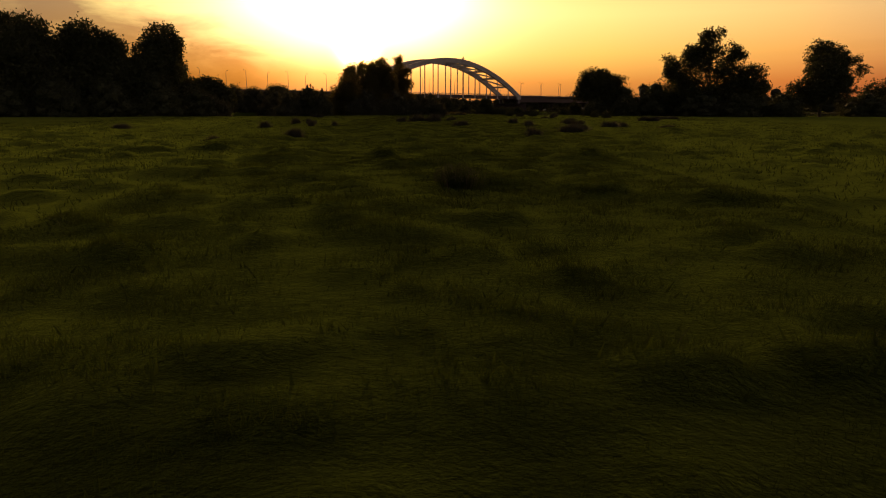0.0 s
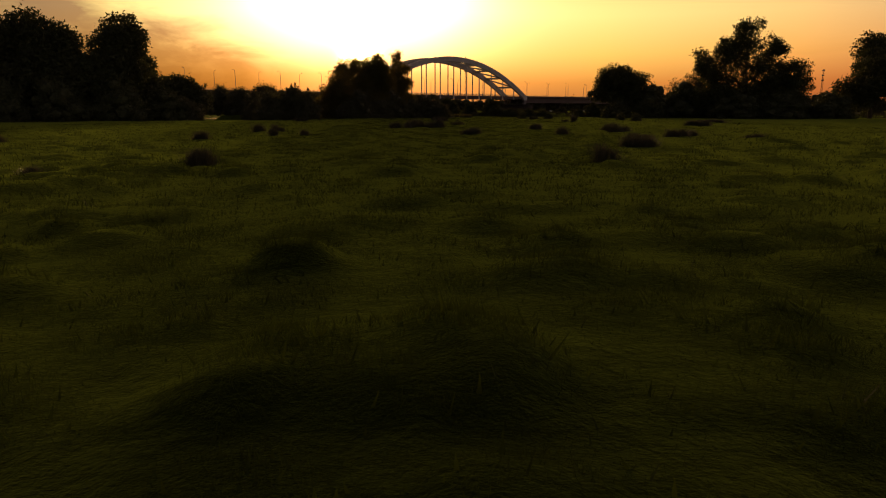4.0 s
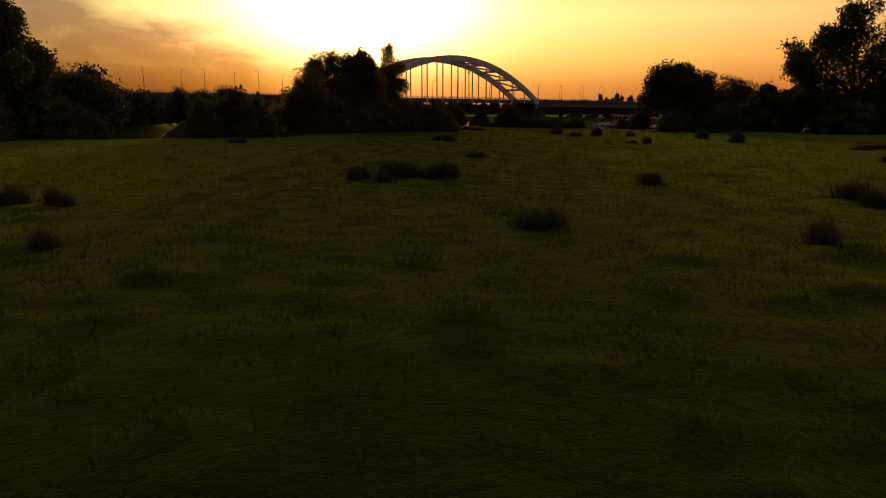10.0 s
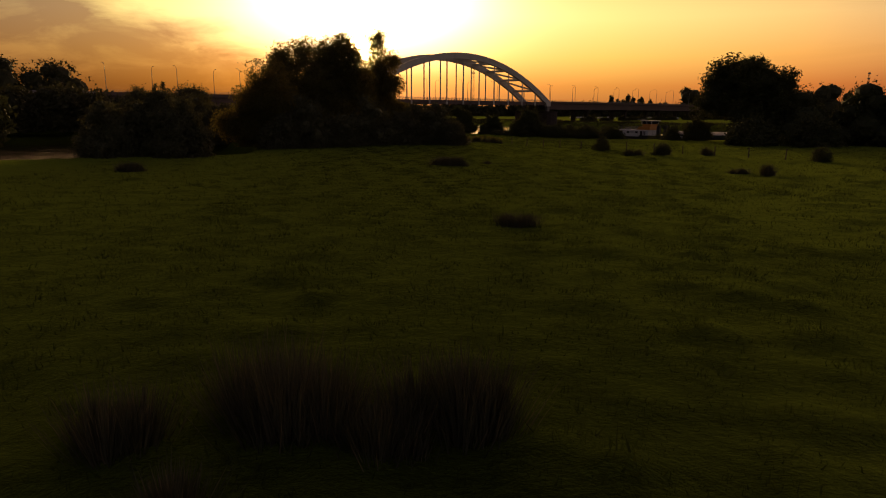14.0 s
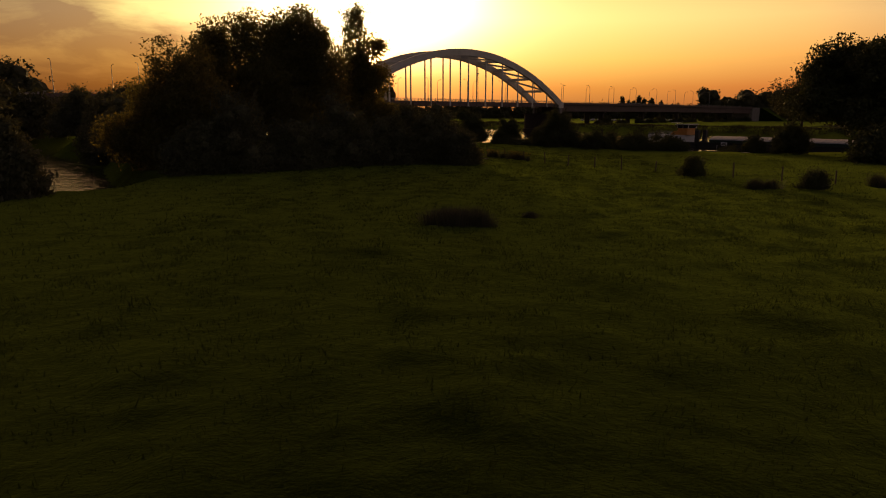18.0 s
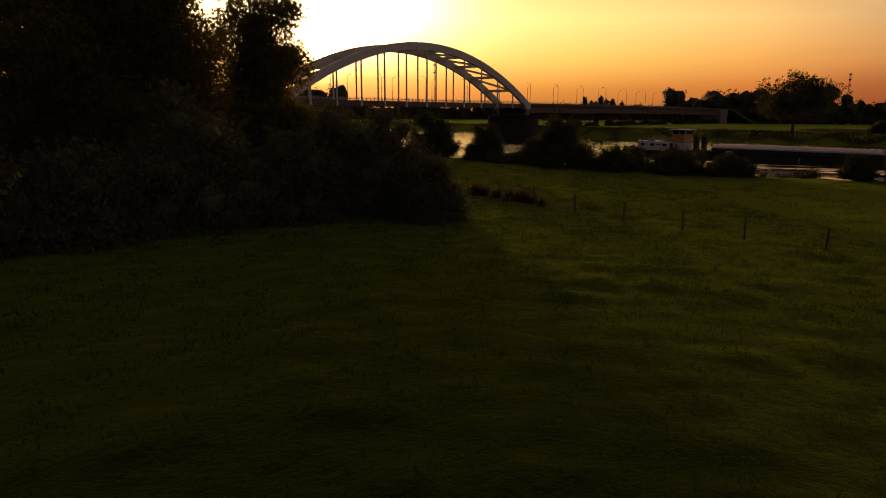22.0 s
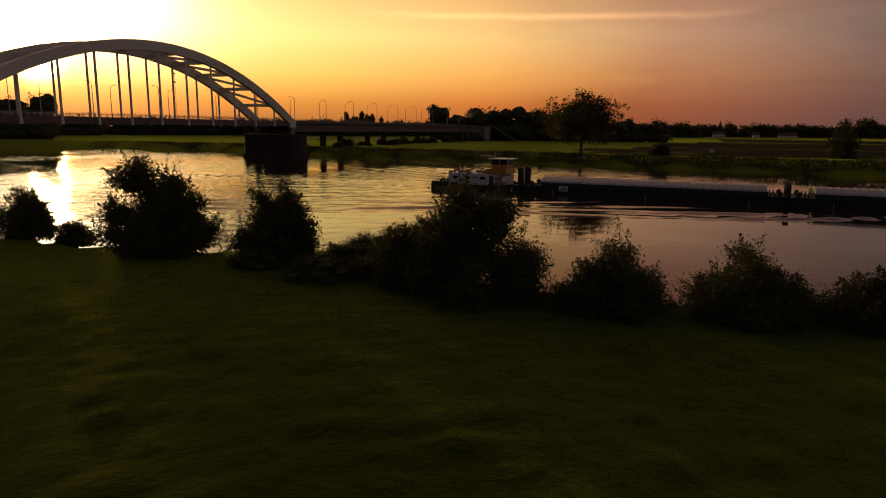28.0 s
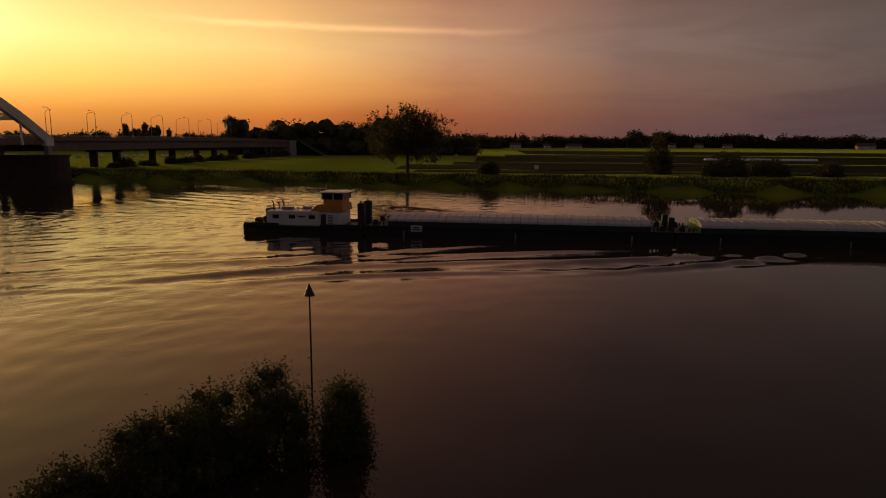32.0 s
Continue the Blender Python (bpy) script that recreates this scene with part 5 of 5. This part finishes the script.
def build_pusher():
    s = thing("push_boat", SHIP_AT, SHIP_TURN, "push boat with white deckhouse, orange band and raised wheelhouse", "boat")
    bm = bmesh.new()
    hull_shape(bm, 20.5, 8.2, 1.2, 1.0, 0.9, 0.75)
    hull = part("hull", bm, HULL, s)
    bm = bmesh.new()
    box(bm, (0.3, -3.9, 0.95), (20.0, 3.9, 1.06))
    part("deck", bm, DARK_METAL, s)
    for w in (-4.05, 3.95):
        for a, b, z in ((0.6, 6.6, 1.55), (13.6, 20.2, 1.5)):
            bm = bmesh.new()
            box(bm, (a, w, 1.0), (b, w + 0.1, z), 0.02)
            part("bulwark", bm, HULL, s)
    bm = bmesh.new()
    box(bm, (4.2, -3.2, 1.05), (13.2, 3.2, 3.45), 0.12)
    house = part("deckhouse", bm, WHITE_PAINT, s, "white deckhouse")
    for u in (5.8, 8.6, 12.0):
        for w in (-3.23, 3.2):
            bm = bmesh.new()
            box(bm, (u - 0.55, w, 2.2), (u + 0.55, w + 0.04, 2.85), 0.01)
            part("window", bm, GLASS_M, house, "dark window")
    for w in (-3.235, 3.205):
        bm = bmesh.new()
        box(bm, (9.6, w, 2.45), (10.9, w + 0.03, 2.72), 0.01)
        part("name_plate", bm, DARK_METAL, house, "dark plate")
    bm = bmesh.new()
    box(bm, (13.2, -3.2, 1.05), (16.8, 3.2, 3.3), 0.1)
    fore = part("fore_cabin", bm, WHITE_PAINT, s)
    for w in (-3.24, 3.2):
        bm = bmesh.new()
        box(bm, (13.5, w, 1.1), (14.4, w + 0.05, 3.05), 0.01)
        part("door", bm, DARK_METAL, fore, "open dark doorway")
        bm = bmesh.new()
        for k in range(6):
            box(bm, (14.7, w, 1.5 + 0.25 * k), (15.6, w + 0.06, 1.62 + 0.25 * k))
        part("ladder", bm, DARK_METAL, fore)
    bm = bmesh.new()
    vs = [(11.6, 3.45), (17.2, 3.45), (17.0, 4.55), (12.9, 4.55)]
    a = [bm.verts.new((u, -3.0, z)) for u, z in vs]
    b = [bm.verts.new((u, 3.0, z)) for u, z in vs]
    bm.faces.new(a)
    bm.faces.new(b[::-1])
    for k in range(4):
        bm.faces.new((a[k], b[k], b[(k + 1) % 4], a[(k + 1) % 4]))
    bmesh.ops.recalc_face_normals(bm, faces=bm.faces)
    part("orange_tier", bm, ORANGE_PAINT, s, "orange upper tier")
    bm = bmesh.new()
    box(bm, (13.7, -2.3, 4.5), (16.9, 2.3, 5.4), 0.08)
    wh = part("wheelhouse", bm, ORANGE_PAINT, s)
    bm = bmesh.new()
    r0, r1 = [(13.6, -2.25), (17.0, -2.25), (17.0, 2.25), (13.6, 2.25)], [(13.4, -2.4), (17.35, -2.4), (17.35, 2.4), (13.4, 2.4)]
    a = [bm.verts.new((u, w, 5.4)) for u, w in r0]
    b = [bm.verts.new((u, w, 6.45)) for u, w in r1]
    for k in range(4):
        bm.faces.new((a[k], a[(k + 1) % 4], b[(k + 1) % 4], b[k]))
    bm.faces.new(b)
    bm.faces.new(a[::-1])
    part("wheelhouse_glass", bm, GLASS_M, wh, "dark wheelhouse windows")
    for u, w in ((13.5, -2.3), (15.4, -2.3), (17.15, -2.3), (13.5, 2.3), (15.4, 2.3), (17.15, 2.3)):
        bm = bmesh.new()
        box(bm, (u - 0.07, w - 0.09, 5.35), (u + 0.07, w + 0.09, 6.5))
        part("window_post", bm, WHITE_PAINT, wh)
    bm = bmesh.new()
    box(bm, (13.0, -2.8, 6.45), (17.8, 2.8, 6.65), 0.06)
    part("wheelhouse_roof", bm, WHITE_PAINT, wh, "pale flat roof")
    bm = bmesh.new()
    box(bm, (10.2, -0.12, 7.0), (13.4, 0.12, 7.12))
    tube(bm, [(12.2, 0, 6.6), (12.2, 0, 7.1)], 0.06, 6)
    tube(bm, [(13.4, 0.6, 6.65), (13.4, 0.6, 7.6)], 0.03, 5)
    part("radar_bar", bm, WHITE_PAINT, s)
    for u, w, h in ((4.9, -1.6, 1.6), (5.6, 1.2, 1.5), (5.2, 0.2, 1.1)):
        bm = bmesh.new()
        tube(bm, [(u, w, 3.4), (u, w, 3.4 + h * 0.7), (u - 0.25, w, 3.4 + h)], [0.16, 0.13, 0.12], 8)
        part("exhaust_pipe", bm, DARK_METAL, s)
    bm = bmesh.new()
    railing(bm, [(4.4, -3.1, 3.45), (12.4, -3.1, 3.45)], 0.9, 1.3)
    railing(bm, [(4.4, 3.1, 3.45), (12.4, 3.1, 3.45)], 0.9, 1.3)
    part("roof_rail", bm, GALV, s)
    bm = bmesh.new()
    railing(bm, [(4.0, -3.7, 1.1), (0.8, -3.5, 1.1), (0.5, 0, 1.1), (0.8, 3.5, 1.1), (4.0, 3.7, 1.1)], 1.0, 0.9)
    part("stern_rail", bm, GALV, s)
    for u, w, r in ((2.2, -1.6, 0.5), (2.6, 1.4, 0.55), (3.4, -0.2, 0.5)):
        bm = bmesh.new()
        tube(bm, [(u, w - 0.6, 1.65), (u, w + 0.6, 1.65)], r, 10)
        box(bm, (u - 0.4, w - 0.7, 1.05), (u + 0.4, w - 0.55, 1.7))
        box(bm, (u - 0.4, w + 0.55, 1.05), (u + 0.4, w + 0.7, 1.7))
        part("winch", bm, DARK_METAL, s)
    bm = bmesh.new()
    box(bm, (3.2, -1.1, 1.05), (4.15, 1.1, 3.6), 0.08)
    part("funnel_casing", bm, DARK_METAL, s)
    bm = bmesh.new()
    box(bm, (6.2, -1.4, 3.45), (8.0, -0.3, 3.95), 0.05)
    box(bm, (9.2, 0.2, 3.45), (10.6, 1.3, 3.9), 0.05)
    part("roof_locker", bm, GALV, s)
    for w in (-2.3, 2.3):
        bm = bmesh.new()
        box(bm, (19.6, w - 0.55, 0.2), (20.7, w + 0.55, 4.9), 0.08)
        for k in range(9):
            box(bm, (20.65, w - 0.58, 0.4 + k * 0.5), (20.8, w + 0.58, 0.62 + k * 0.5))
        tube(bm, [(20.1, w, 4.9), (20.1, w, 5.3)], 0.15, 6)
        part("push_tower", bm, DARK_METAL, s, "tall dark pushing knee")
    return s


def build_barge(u0, length, group="pushed barges"):
    m = Matrix.Translation(SHIP_AT) @ Matrix.Rotation(SHIP_TURN, 4, "Z") @ Matrix.Translation((u0, 0, 0))
    s = thing("cargo_barge", label="dark green cargo barge under rows of pale hatch covers", category="barge", group=group)
    s.matrix_basis = m
    bm = bmesh.new()
    hull_shape(bm, length, 9.4, 1.4, 1.5, 0.92, 0.92)
    part("hull", bm, HULL, s)
    bm = bmesh.new()
    box(bm, (0.4, -4.6, 1.45), (length - 0.4, 4.6, 1.56))
    part("deck", bm, DARK_METAL, s)
    bm = bmesh.new()
    for w in (-4.2, 4.1):
        box(bm, (3.6, w, 1.5), (length - 3.4, w + 0.1, 2.35), 0.02)
        for k in range(int((length - 7) / 1.5)):
            u = 4.2 + 1.5 * k
            box(bm, (u - 0.05, w - 0.12, 1.5), (u + 0.05, w + 0.2, 2.3))
    for u in (3.6, length - 3.5):
        box(bm, (u, -4.15, 1.5), (u + 0.1, 4.15, 2.35), 0.02)
    part("coaming", bm, HULL_GREEN, s, "dark green hold wall")
    n = int((length - 7.2) / 1.28)
    first = None
    for k in range(n):
        u = 3.7 + k * (length - 7.2) / n
        wd = (length - 7.2) / n - 0.05
        if first is None:
            bm = bmesh.new()
            prof = [(-4.3, 2.3), (-4.15, 2.62), (-2.4, 3.12), (0, 3.25), (2.4, 3.12), (4.15, 2.62), (4.3, 2.3)]
            a = [bm.verts.new((0, w, z)) for w, z in prof]
            b = [bm.verts.new((wd, w, z)) for w, z in prof]
            for i in range(6):
                bm.faces.new((a[i], b[i], b[i + 1], a[i + 1]))
            bm.faces.new(a)
            bm.faces.new(b[::-1])
            for uu in (0.0, wd - 0.12):
                c = [bm.verts.new((uu, w * 1.004, z + 0.07)) for w, z in prof]
                d = [bm.verts.new((uu + 0.12, w * 1.004, z + 0.07)) for w, z in prof]
                e = [bm.verts.new((uu, w, z - 0.01)) for w, z in prof]
                f = [bm.verts.new((uu + 0.12, w, z - 0.01)) for w, z in prof]
                for i in range(6):
                    bm.faces.new((c[i], d[i], d[i + 1], c[i + 1]))
                    bm.faces.new((e[i], c[i], c[i + 1], e[i + 1]))
                    bm.faces.new((d[i], f[i], f[i + 1], d[i + 1]))
            first = part("hatch_cover", bm, HATCH, s)
            first.location = (u, 0, 0)
        else:
            o = link("hatch_cover", first.data, None, s)
            o.location = (u, 0, 0.05 if k % 5 == 0 else 0)
    for u, w in ((1.2, -2.6), (1.2, 2.6), (length - 1.4, -2.6), (length - 1.4, 2.6)):
        bm = bmesh.new()
        tube(bm, [(u, w - 0.45, 2.0), (u, w + 0.45, 2.0)], 0.42, 9)
        box(bm, (u - 0.35, w - 0.55, 1.5), (u + 0.35, w - 0.45, 2.1))
        box(bm, (u - 0.35, w + 0.45, 1.5), (u + 0.35, w + 0.55, 2.1))
        part("winch", bm, DARK_METAL, s)
    for u in (2.4, length - 2.6):
        for w in (-3.6, 3.6):
            bm = bmesh.new()
            tube(bm, [(u - 0.3, w, 1.5), (u - 0.3, w, 2.1)], 0.14, 8)
            tube(bm, [(u + 0.3, w, 1.5), (u + 0.3, w, 2.1)], 0.14, 8)
            part("bollard", bm, DARK_METAL, s)
    bm = bmesh.new()
    railing(bm, [(3.2, -3.9, 1.5), (3.2, 3.9, 1.5)], 1.6, 0.9, 0.04)
    part("end_rail", bm, GREEN_RAIL if u0 > 40 else GALV, s)
    # sign board and draught marks
    for w in ((-4.78,) if u0 < 40 else ()):
        bm = bmesh.new()
        box(bm, (7.4, w, 0.75), (9.2, w + 0.06, 1.75), 0.02)
        sign = part("sign_board", bm, WHITE_PAINT, s, "white board with two dark lines of writing")
        for z, a, b in ((1.42, 7.8, 8.7), (1.08, 7.6, 9.0)):
            bm = bmesh.new()
            box(bm, (a, w - 0.012, z - 0.1), (b, w + 0.01, z + 0.1))
            part("writing_bar", bm, DARK_METAL, sign)
    bm = bmesh.new()
    for u in (length * 0.13, length * 0.5, length * 0.87):
        for k in range(6):
            box(bm, (u - 0.1, -4.74, -0.02 + k * 0.16), (u + 0.1, -4.66, 0.05 + k * 0.16))
    part("draught_marks", bm, WHITE_PAINT, s)
    for w in (-2.4, 2.4):
        bm = bmesh.new()
        box(bm, (length - 0.6, w - 0.5, 0.3), (length + 0.3, w + 0.5, 3.6), 0.08)
        part("push_knee", bm, DARK_METAL, s)
    return s


build_pusher()
build_barge(21.4, 48.0)
build_barge(69.7, 49.7)


# river mark, fence, tufts and grass
def build_mark():
    x, y = 34.0, 284.5
    s = thing("river_mark", (x, y, WATER_Z), 0, "thin dark pole with a triangular top mark standing in the river", "navigation mark")
    bm = bmesh.new()
    tube(bm, [(0, 0, -2.5), (0.02, 0, 2), (0, 0, 6.3)], [0.07, 0.06, 0.05], 8)
    part("pole", bm, DARK_METAL, s)
    bm = bmesh.new()
    a = [bm.verts.new((0.36 * math.cos(k * math.pi / 5), 0.36 * math.sin(k * math.pi / 5), 5.55)) for k in range(10)]
    t = bm.verts.new((0, 0, 6.35))
    for k in range(10):
        bm.faces.new((a[k], a[(k + 1) % 10], t))
    bm.faces.new(a[::-1])
    part("cone", bm, DARK_METAL, s, "dark cone pointing up")
    bm = bmesh.new()
    tube(bm, [(-0.3, 0, 1.55), (0.05, 0, 1.5)], 0.03, 6)
    part("bracket", bm, DARK_METAL, s)


build_mark()


def fallen_wood():
    rng = np.random.default_rng(15)
    def limb(path, r0, r1, mat, label, sprigs):
        bm = bmesh.new()
        n = len(path)
        tube(bm, path, [r0 + (r1 - r0) * i / (n - 1) for i in range(n)], 9)
        for k in range(sprigs):
            p = Vector(path[1 + k % (n - 1)])
            d = Vector((rng.normal(), rng.normal(), abs(rng.normal()) * 0.9)).normalized()
            q = p + d * rng.uniform(0.6, 1.7)
            tube(bm, [p, p.lerp(q, 0.5) + Vector((rng.normal(), rng.normal(), rng.normal())) * 0.12, q], [r1 * 0.7, r1 * 0.45, 0.012], 5)
        ob = part("dead_branch", bm, mat)
        tagged(ob, label, "dead wood", "dead wood below the willows")
    z = lambda x, y: ground_at(x, y)
    limb([(-4, 216.5, z(-4, 216.5) + 1.1), (-2.2, 217.4, z(-2.2, 217.4) + 0.9), (0, 218.4, z(0, 218.4) + 0.5), (2.1, 219.4, z(2.1, 219.4) + 0.12)], 0.2, 0.1, BARK, "fallen dark willow trunk lying on the grass", 7)
    limb([(0.4, 221.4, z(0.4, 221.4) + 0.05), (1.2, 221.9, z(1.2, 221.9) + 0.3), (1.9, 222.3, z(1.9, 222.3) + 0.9), (2.2, 222.4, z(2.2, 222.4) + 1.5)], 0.09, 0.03, DEAD_WOOD, "pale barkless dead branch sticking up", 5)
    limb([(2.8, 219.8, z(2.8, 219.8) + 0.05), (3.8, 220.2, z(3.8, 220.2) + 0.12), (4.8, 220.3, z(4.8, 220.3) + 0.06)], 0.1, 0.06, DEAD_WOOD, "pale broken branch lying on the ground", 3)


fallen_wood()


def build_fence():
    posts = [(5.3, 225.5), (7.2, 222.1), (9.1, 218.3), (11.1, 214.9), (13.0, 211.2), (15.1, 207.8), (17.1, 205.0), (19.6, 202.4), (22.2, 199.9), (24.8, 197.4), (27.6, 194.6), (30.4, 191.8), (33.3, 189.0), (36.2, 186.2), (39.2, 183.4)]
    rng = random.Random(7)
    fe = thing("fence", (0, 0, 0), 0, "old pasture fence of weathered leaning posts and slack wires", "fence")
    tops = []
    for x, y in posts:
        z = ground_at(x, y)
        h = rng.uniform(1.05, 1.3)
        bm = bmesh.new()
        lean = Vector((rng.uniform(-0.08, 0.08), rng.uniform(-0.08, 0.08), 0))
        tube(bm, [(0, 0, -0.4), lean * 0.5 + Vector((0, 0, h * 0.5)), lean + Vector((0, 0, h)), lean + Vector((0, 0, h + 0.03))], [0.07, 0.065, 0.06, 0.04], 7)
        p = part("post", bm, POST_WOOD, fe)
        p.location = (x, y, z)
        tops.append(Vector((x, y, z)) + lean + Vector((0, 0, h)))
    for k in (0.08, 0.45, 0.8):
        bm = bmesh.new()
        for a, b in zip(tops, tops[1:]):
            p, q = a - Vector((0, 0, k)), b - Vector((0, 0, k))
            tube(bm, [p, p.lerp(q, 0.5) - Vector((0, 0, 0.05)), q], 0.004, 4)
        part("wire", bm, DARK_METAL, fe)


build_fence()


def tuft(x, y, w, d, h, n, seed, mat=RUSH, label="pale dry rush tussock standing out of the short grass", name="rush_tussock"):
    """A tussock of bent stems in several loose heads."""
    rng = np.random.default_rng(seed)
    heads = max(2, int(2 + 2.2 * w * d))
    ha, hr = rng.uniform(0, 2 * math.pi, heads), np.sqrt(rng.random(heads)) * 0.72
    hx, hy = hr * np.cos(ha) * w / 2, hr * np.sin(ha) * d / 2
    hs = rng.uniform(0.65, 1.15, heads)
    pick = rng.integers(0, heads, n)
    a, r = rng.uniform(0, 2 * math.pi, n), np.abs(rng.normal(size=n)) * 0.2
    px, py = hx[pick] + r * np.cos(a) * (0.8 + w * 0.3), hy[pick] + r * np.sin(a) * (0.8 + d * 0.3)
    pz = land_height(x + px, y + py) - ground_at(x, y)
    hh = h * hs[pick] * rng.uniform(0.45, 1.15, n)
    out = np.stack([np.cos(a), np.sin(a)], axis=1) * (0.15 + 0.9 * r)[:, None] * hh[:, None]
    base = np.stack([px, py, pz - 0.03], axis=1)
    side = np.stack([-np.sin(a), np.cos(a), np.zeros(n)], axis=1) * (0.007 + 0.004 * h)
    tip = base + np.stack([out[:, 0] + rng.normal(size=n) * 0.08 * hh, out[:, 1] + rng.normal(size=n) * 0.08 * hh, hh], axis=1)
    co = np.stack([base - side, base + side, tip], axis=1)
    ob = thing(name, (x, y, ground_at(x, y)), 0, label, "plant", "tussocks on the meadow")
    dry = rng.random(n) < 0.16
    for nm, which, m in (("foliage", ~dry, mat), ("dead_foliage", dry, RUSH_DRY)):
        st = link(nm, raw_mesh(nm, co[which].reshape(-1, 3), 3, int(which.sum())), m, ob)
        st["kind"] = "stuff"
    return ob


TUFTS = [(-35, 82, 2.8, 1.5, 0.6), (0.25, 27.5, 1.35, 1.1, 0.7), (16, 83.4, 3.6, 1.4, 0.6), (23.8, 93, 2.4, 1.2, 0.7), (28.3, 88.8, 2.6, 1.2, 0.5), (49.5, 150, 7, 2, 0.7), (-12.1, 61.6, 1.2, 0.9, 0.7), (-16.4, 55.8, 1.0, 0.8, 0.45), (-20.2, 86, 1.4, 1, 0.7),
         (7.7, 61.2, 1.3, 1.0, 0.9), (-11.6, 61, 1.2, 1.2, 0.9), (14.1, 77, 3.4, 1.6, 0.8), (21.7, 90, 2.4, 1.4, 0.8), (20.2, 105, 2.6, 1.2, 0.7), (3.3, 100.1, 2.3, 1.4, 0.75), (-3.2, 118, 3.0, 1.8, 1.15), (-0.4, 117.8, 2.2, 1.4, 1.15), (-1.7, 117.0, 2.2, 1.0, 0.75), (-5.7, 117.2, 1.3, 1.1, 0.95), (-3.9, 114.8, 1.2, 0.9, 0.6), (-20.6, 105.8, 1.6, 1.1, 0.9), (-18.4, 106, 1.4, 1, 0.8), (-16.7, 96.4, 1.1, 0.9, 0.7), (-13.6, 96, 0.8, 0.7, 0.7),
         (40, 132, 5.4, 1.8, 0.9), (12.6, 114.8, 2.2, 1.2, 0.7), (20.7, 107.2, 3.6, 1.5, 0.9), (12.5, 96.6, 1.3, 1.0, 0.8), (3.2, 138.4, 2.2, 1.3, 0.6), (0.3, 173.0, 4.6, 2.2, 0.85), (4.2, 175.6, 0.8, 0.7, 0.5), (-27.4, 165, 3.2, 1.5, 0.8), (27.4, 163.4, 1.2, 1, 1.0), (26, 166, 1.8, 1, 0.5), (33, 190.4, 1.3, 1.2, 1.0), (23.0, 188.5, 2.5, 1.5, 0.8)]


def plant_tufts():
    for i, (x, y, w, d, h) in enumerate(TUFTS):
        if i == 1:
            ob = tuft(x, y, w * 1.2, d * 1.2, h, 900, 300 + i, GRASS, "leafy green weed clump standing out of the short grass", "weed_clump")
            rng = np.random.default_rng(8)
            a, r = rng.uniform(0, 6.28, 1500), np.sqrt(rng.random(1500)) * 0.72
            pts = np.stack([r * np.cos(a), r * np.sin(a), (0.72 - 0.5 * r ** 2) * rng.uniform(0.3, 1.05, 1500)], axis=1)
            link("leafage", leaves_mesh("leafage", pts, 0.03, rng, 0, 0.6), LEAF_DARK, ob, "small dusty green leaves")["kind"] = "stuff"
            continue
        tuft(x, y, w, d, h, int(700 + 700 * w * d), 300 + i)
    # thistles and ragwort at the old fence
    rng = np.random.default_rng(77)
    for i in range(16):
        k = i / 15
        x, y = 3.6 + 5.6 * k + rng.uniform(-0.7, 0.7), 226.8 - 9.2 * k + rng.uniform(-0.6, 0.9)
        ob = tuft(x, y, rng.uniform(0.5, 1.2), 0.7, rng.uniform(0.5, 0.95), 420, 400 + i, RUSH, "tall ragwort in yellow flower along the old fence", "ragwort")
        n = 70
        a, r = rng.uniform(0, 6.28, n), np.sqrt(rng.random(n)) * 0.5
        pts = np.stack([r * np.cos(a), r * np.sin(a) * 0.8, rng.uniform(0.45, 0.95, n)], axis=1)
        link("bloom", leaves_mesh("bloom", pts, 0.045, rng, 0, 0.9), FLOWER, ob, "small yellow flower heads")["kind"] = "stuff"


plant_tufts()


def plant_grass():
    rng = np.random.default_rng(9)
    co = []
    for x0, x1, y0, y1, per, h, w in ((-9, 9, 7, 45, 620, 0.085, 0.0055), (-14, 14, 45, 150, 100, 0.11, 0.009), (-14, 24, 150, 262, 60, 0.12, 0.012), (-60, 60, 12, 160, 11, 0.15, 0.024), (-34, 62, 160, 230, 11, 0.15, 0.024)):
        n = int((x1 - x0) * (y1 - y0) * per)
        px, py = rng.uniform(x0, x1, n), rng.uniform(y0, y1, n)
        d = river_distance(px, py)
        ok = d > 0.5
        # grazed and rank patches
        g = np.sin(px * 1.7 + 2 * np.sin(py * 0.9)) * np.sin(py * 1.4 + 1.5 * np.sin(px * 0.7))
        ok &= rng.random(n) < 0.55 + 0.45 * g
        px, py, g = px[ok], py[ok], g[ok]
        z = land_height(px, py)
        hh = h * rng.uniform(0.5, 1.3, len(px)) * (1 + 0.3 * g + 2.5 * tussocks(px, py))
        base = np.stack([px, py, z - 0.02], axis=1)
        co.append((base, hh, np.full(len(px), w)))
    for i, (base, hh, w) in enumerate(co):
        me = blades_mesh("grass", base, hh, w, rng, 0.4)
        tagged(link("grass", me, GRASS), "short dark green meadow grass in uneven patches", "grass", kind="stuff")


plant_grass()
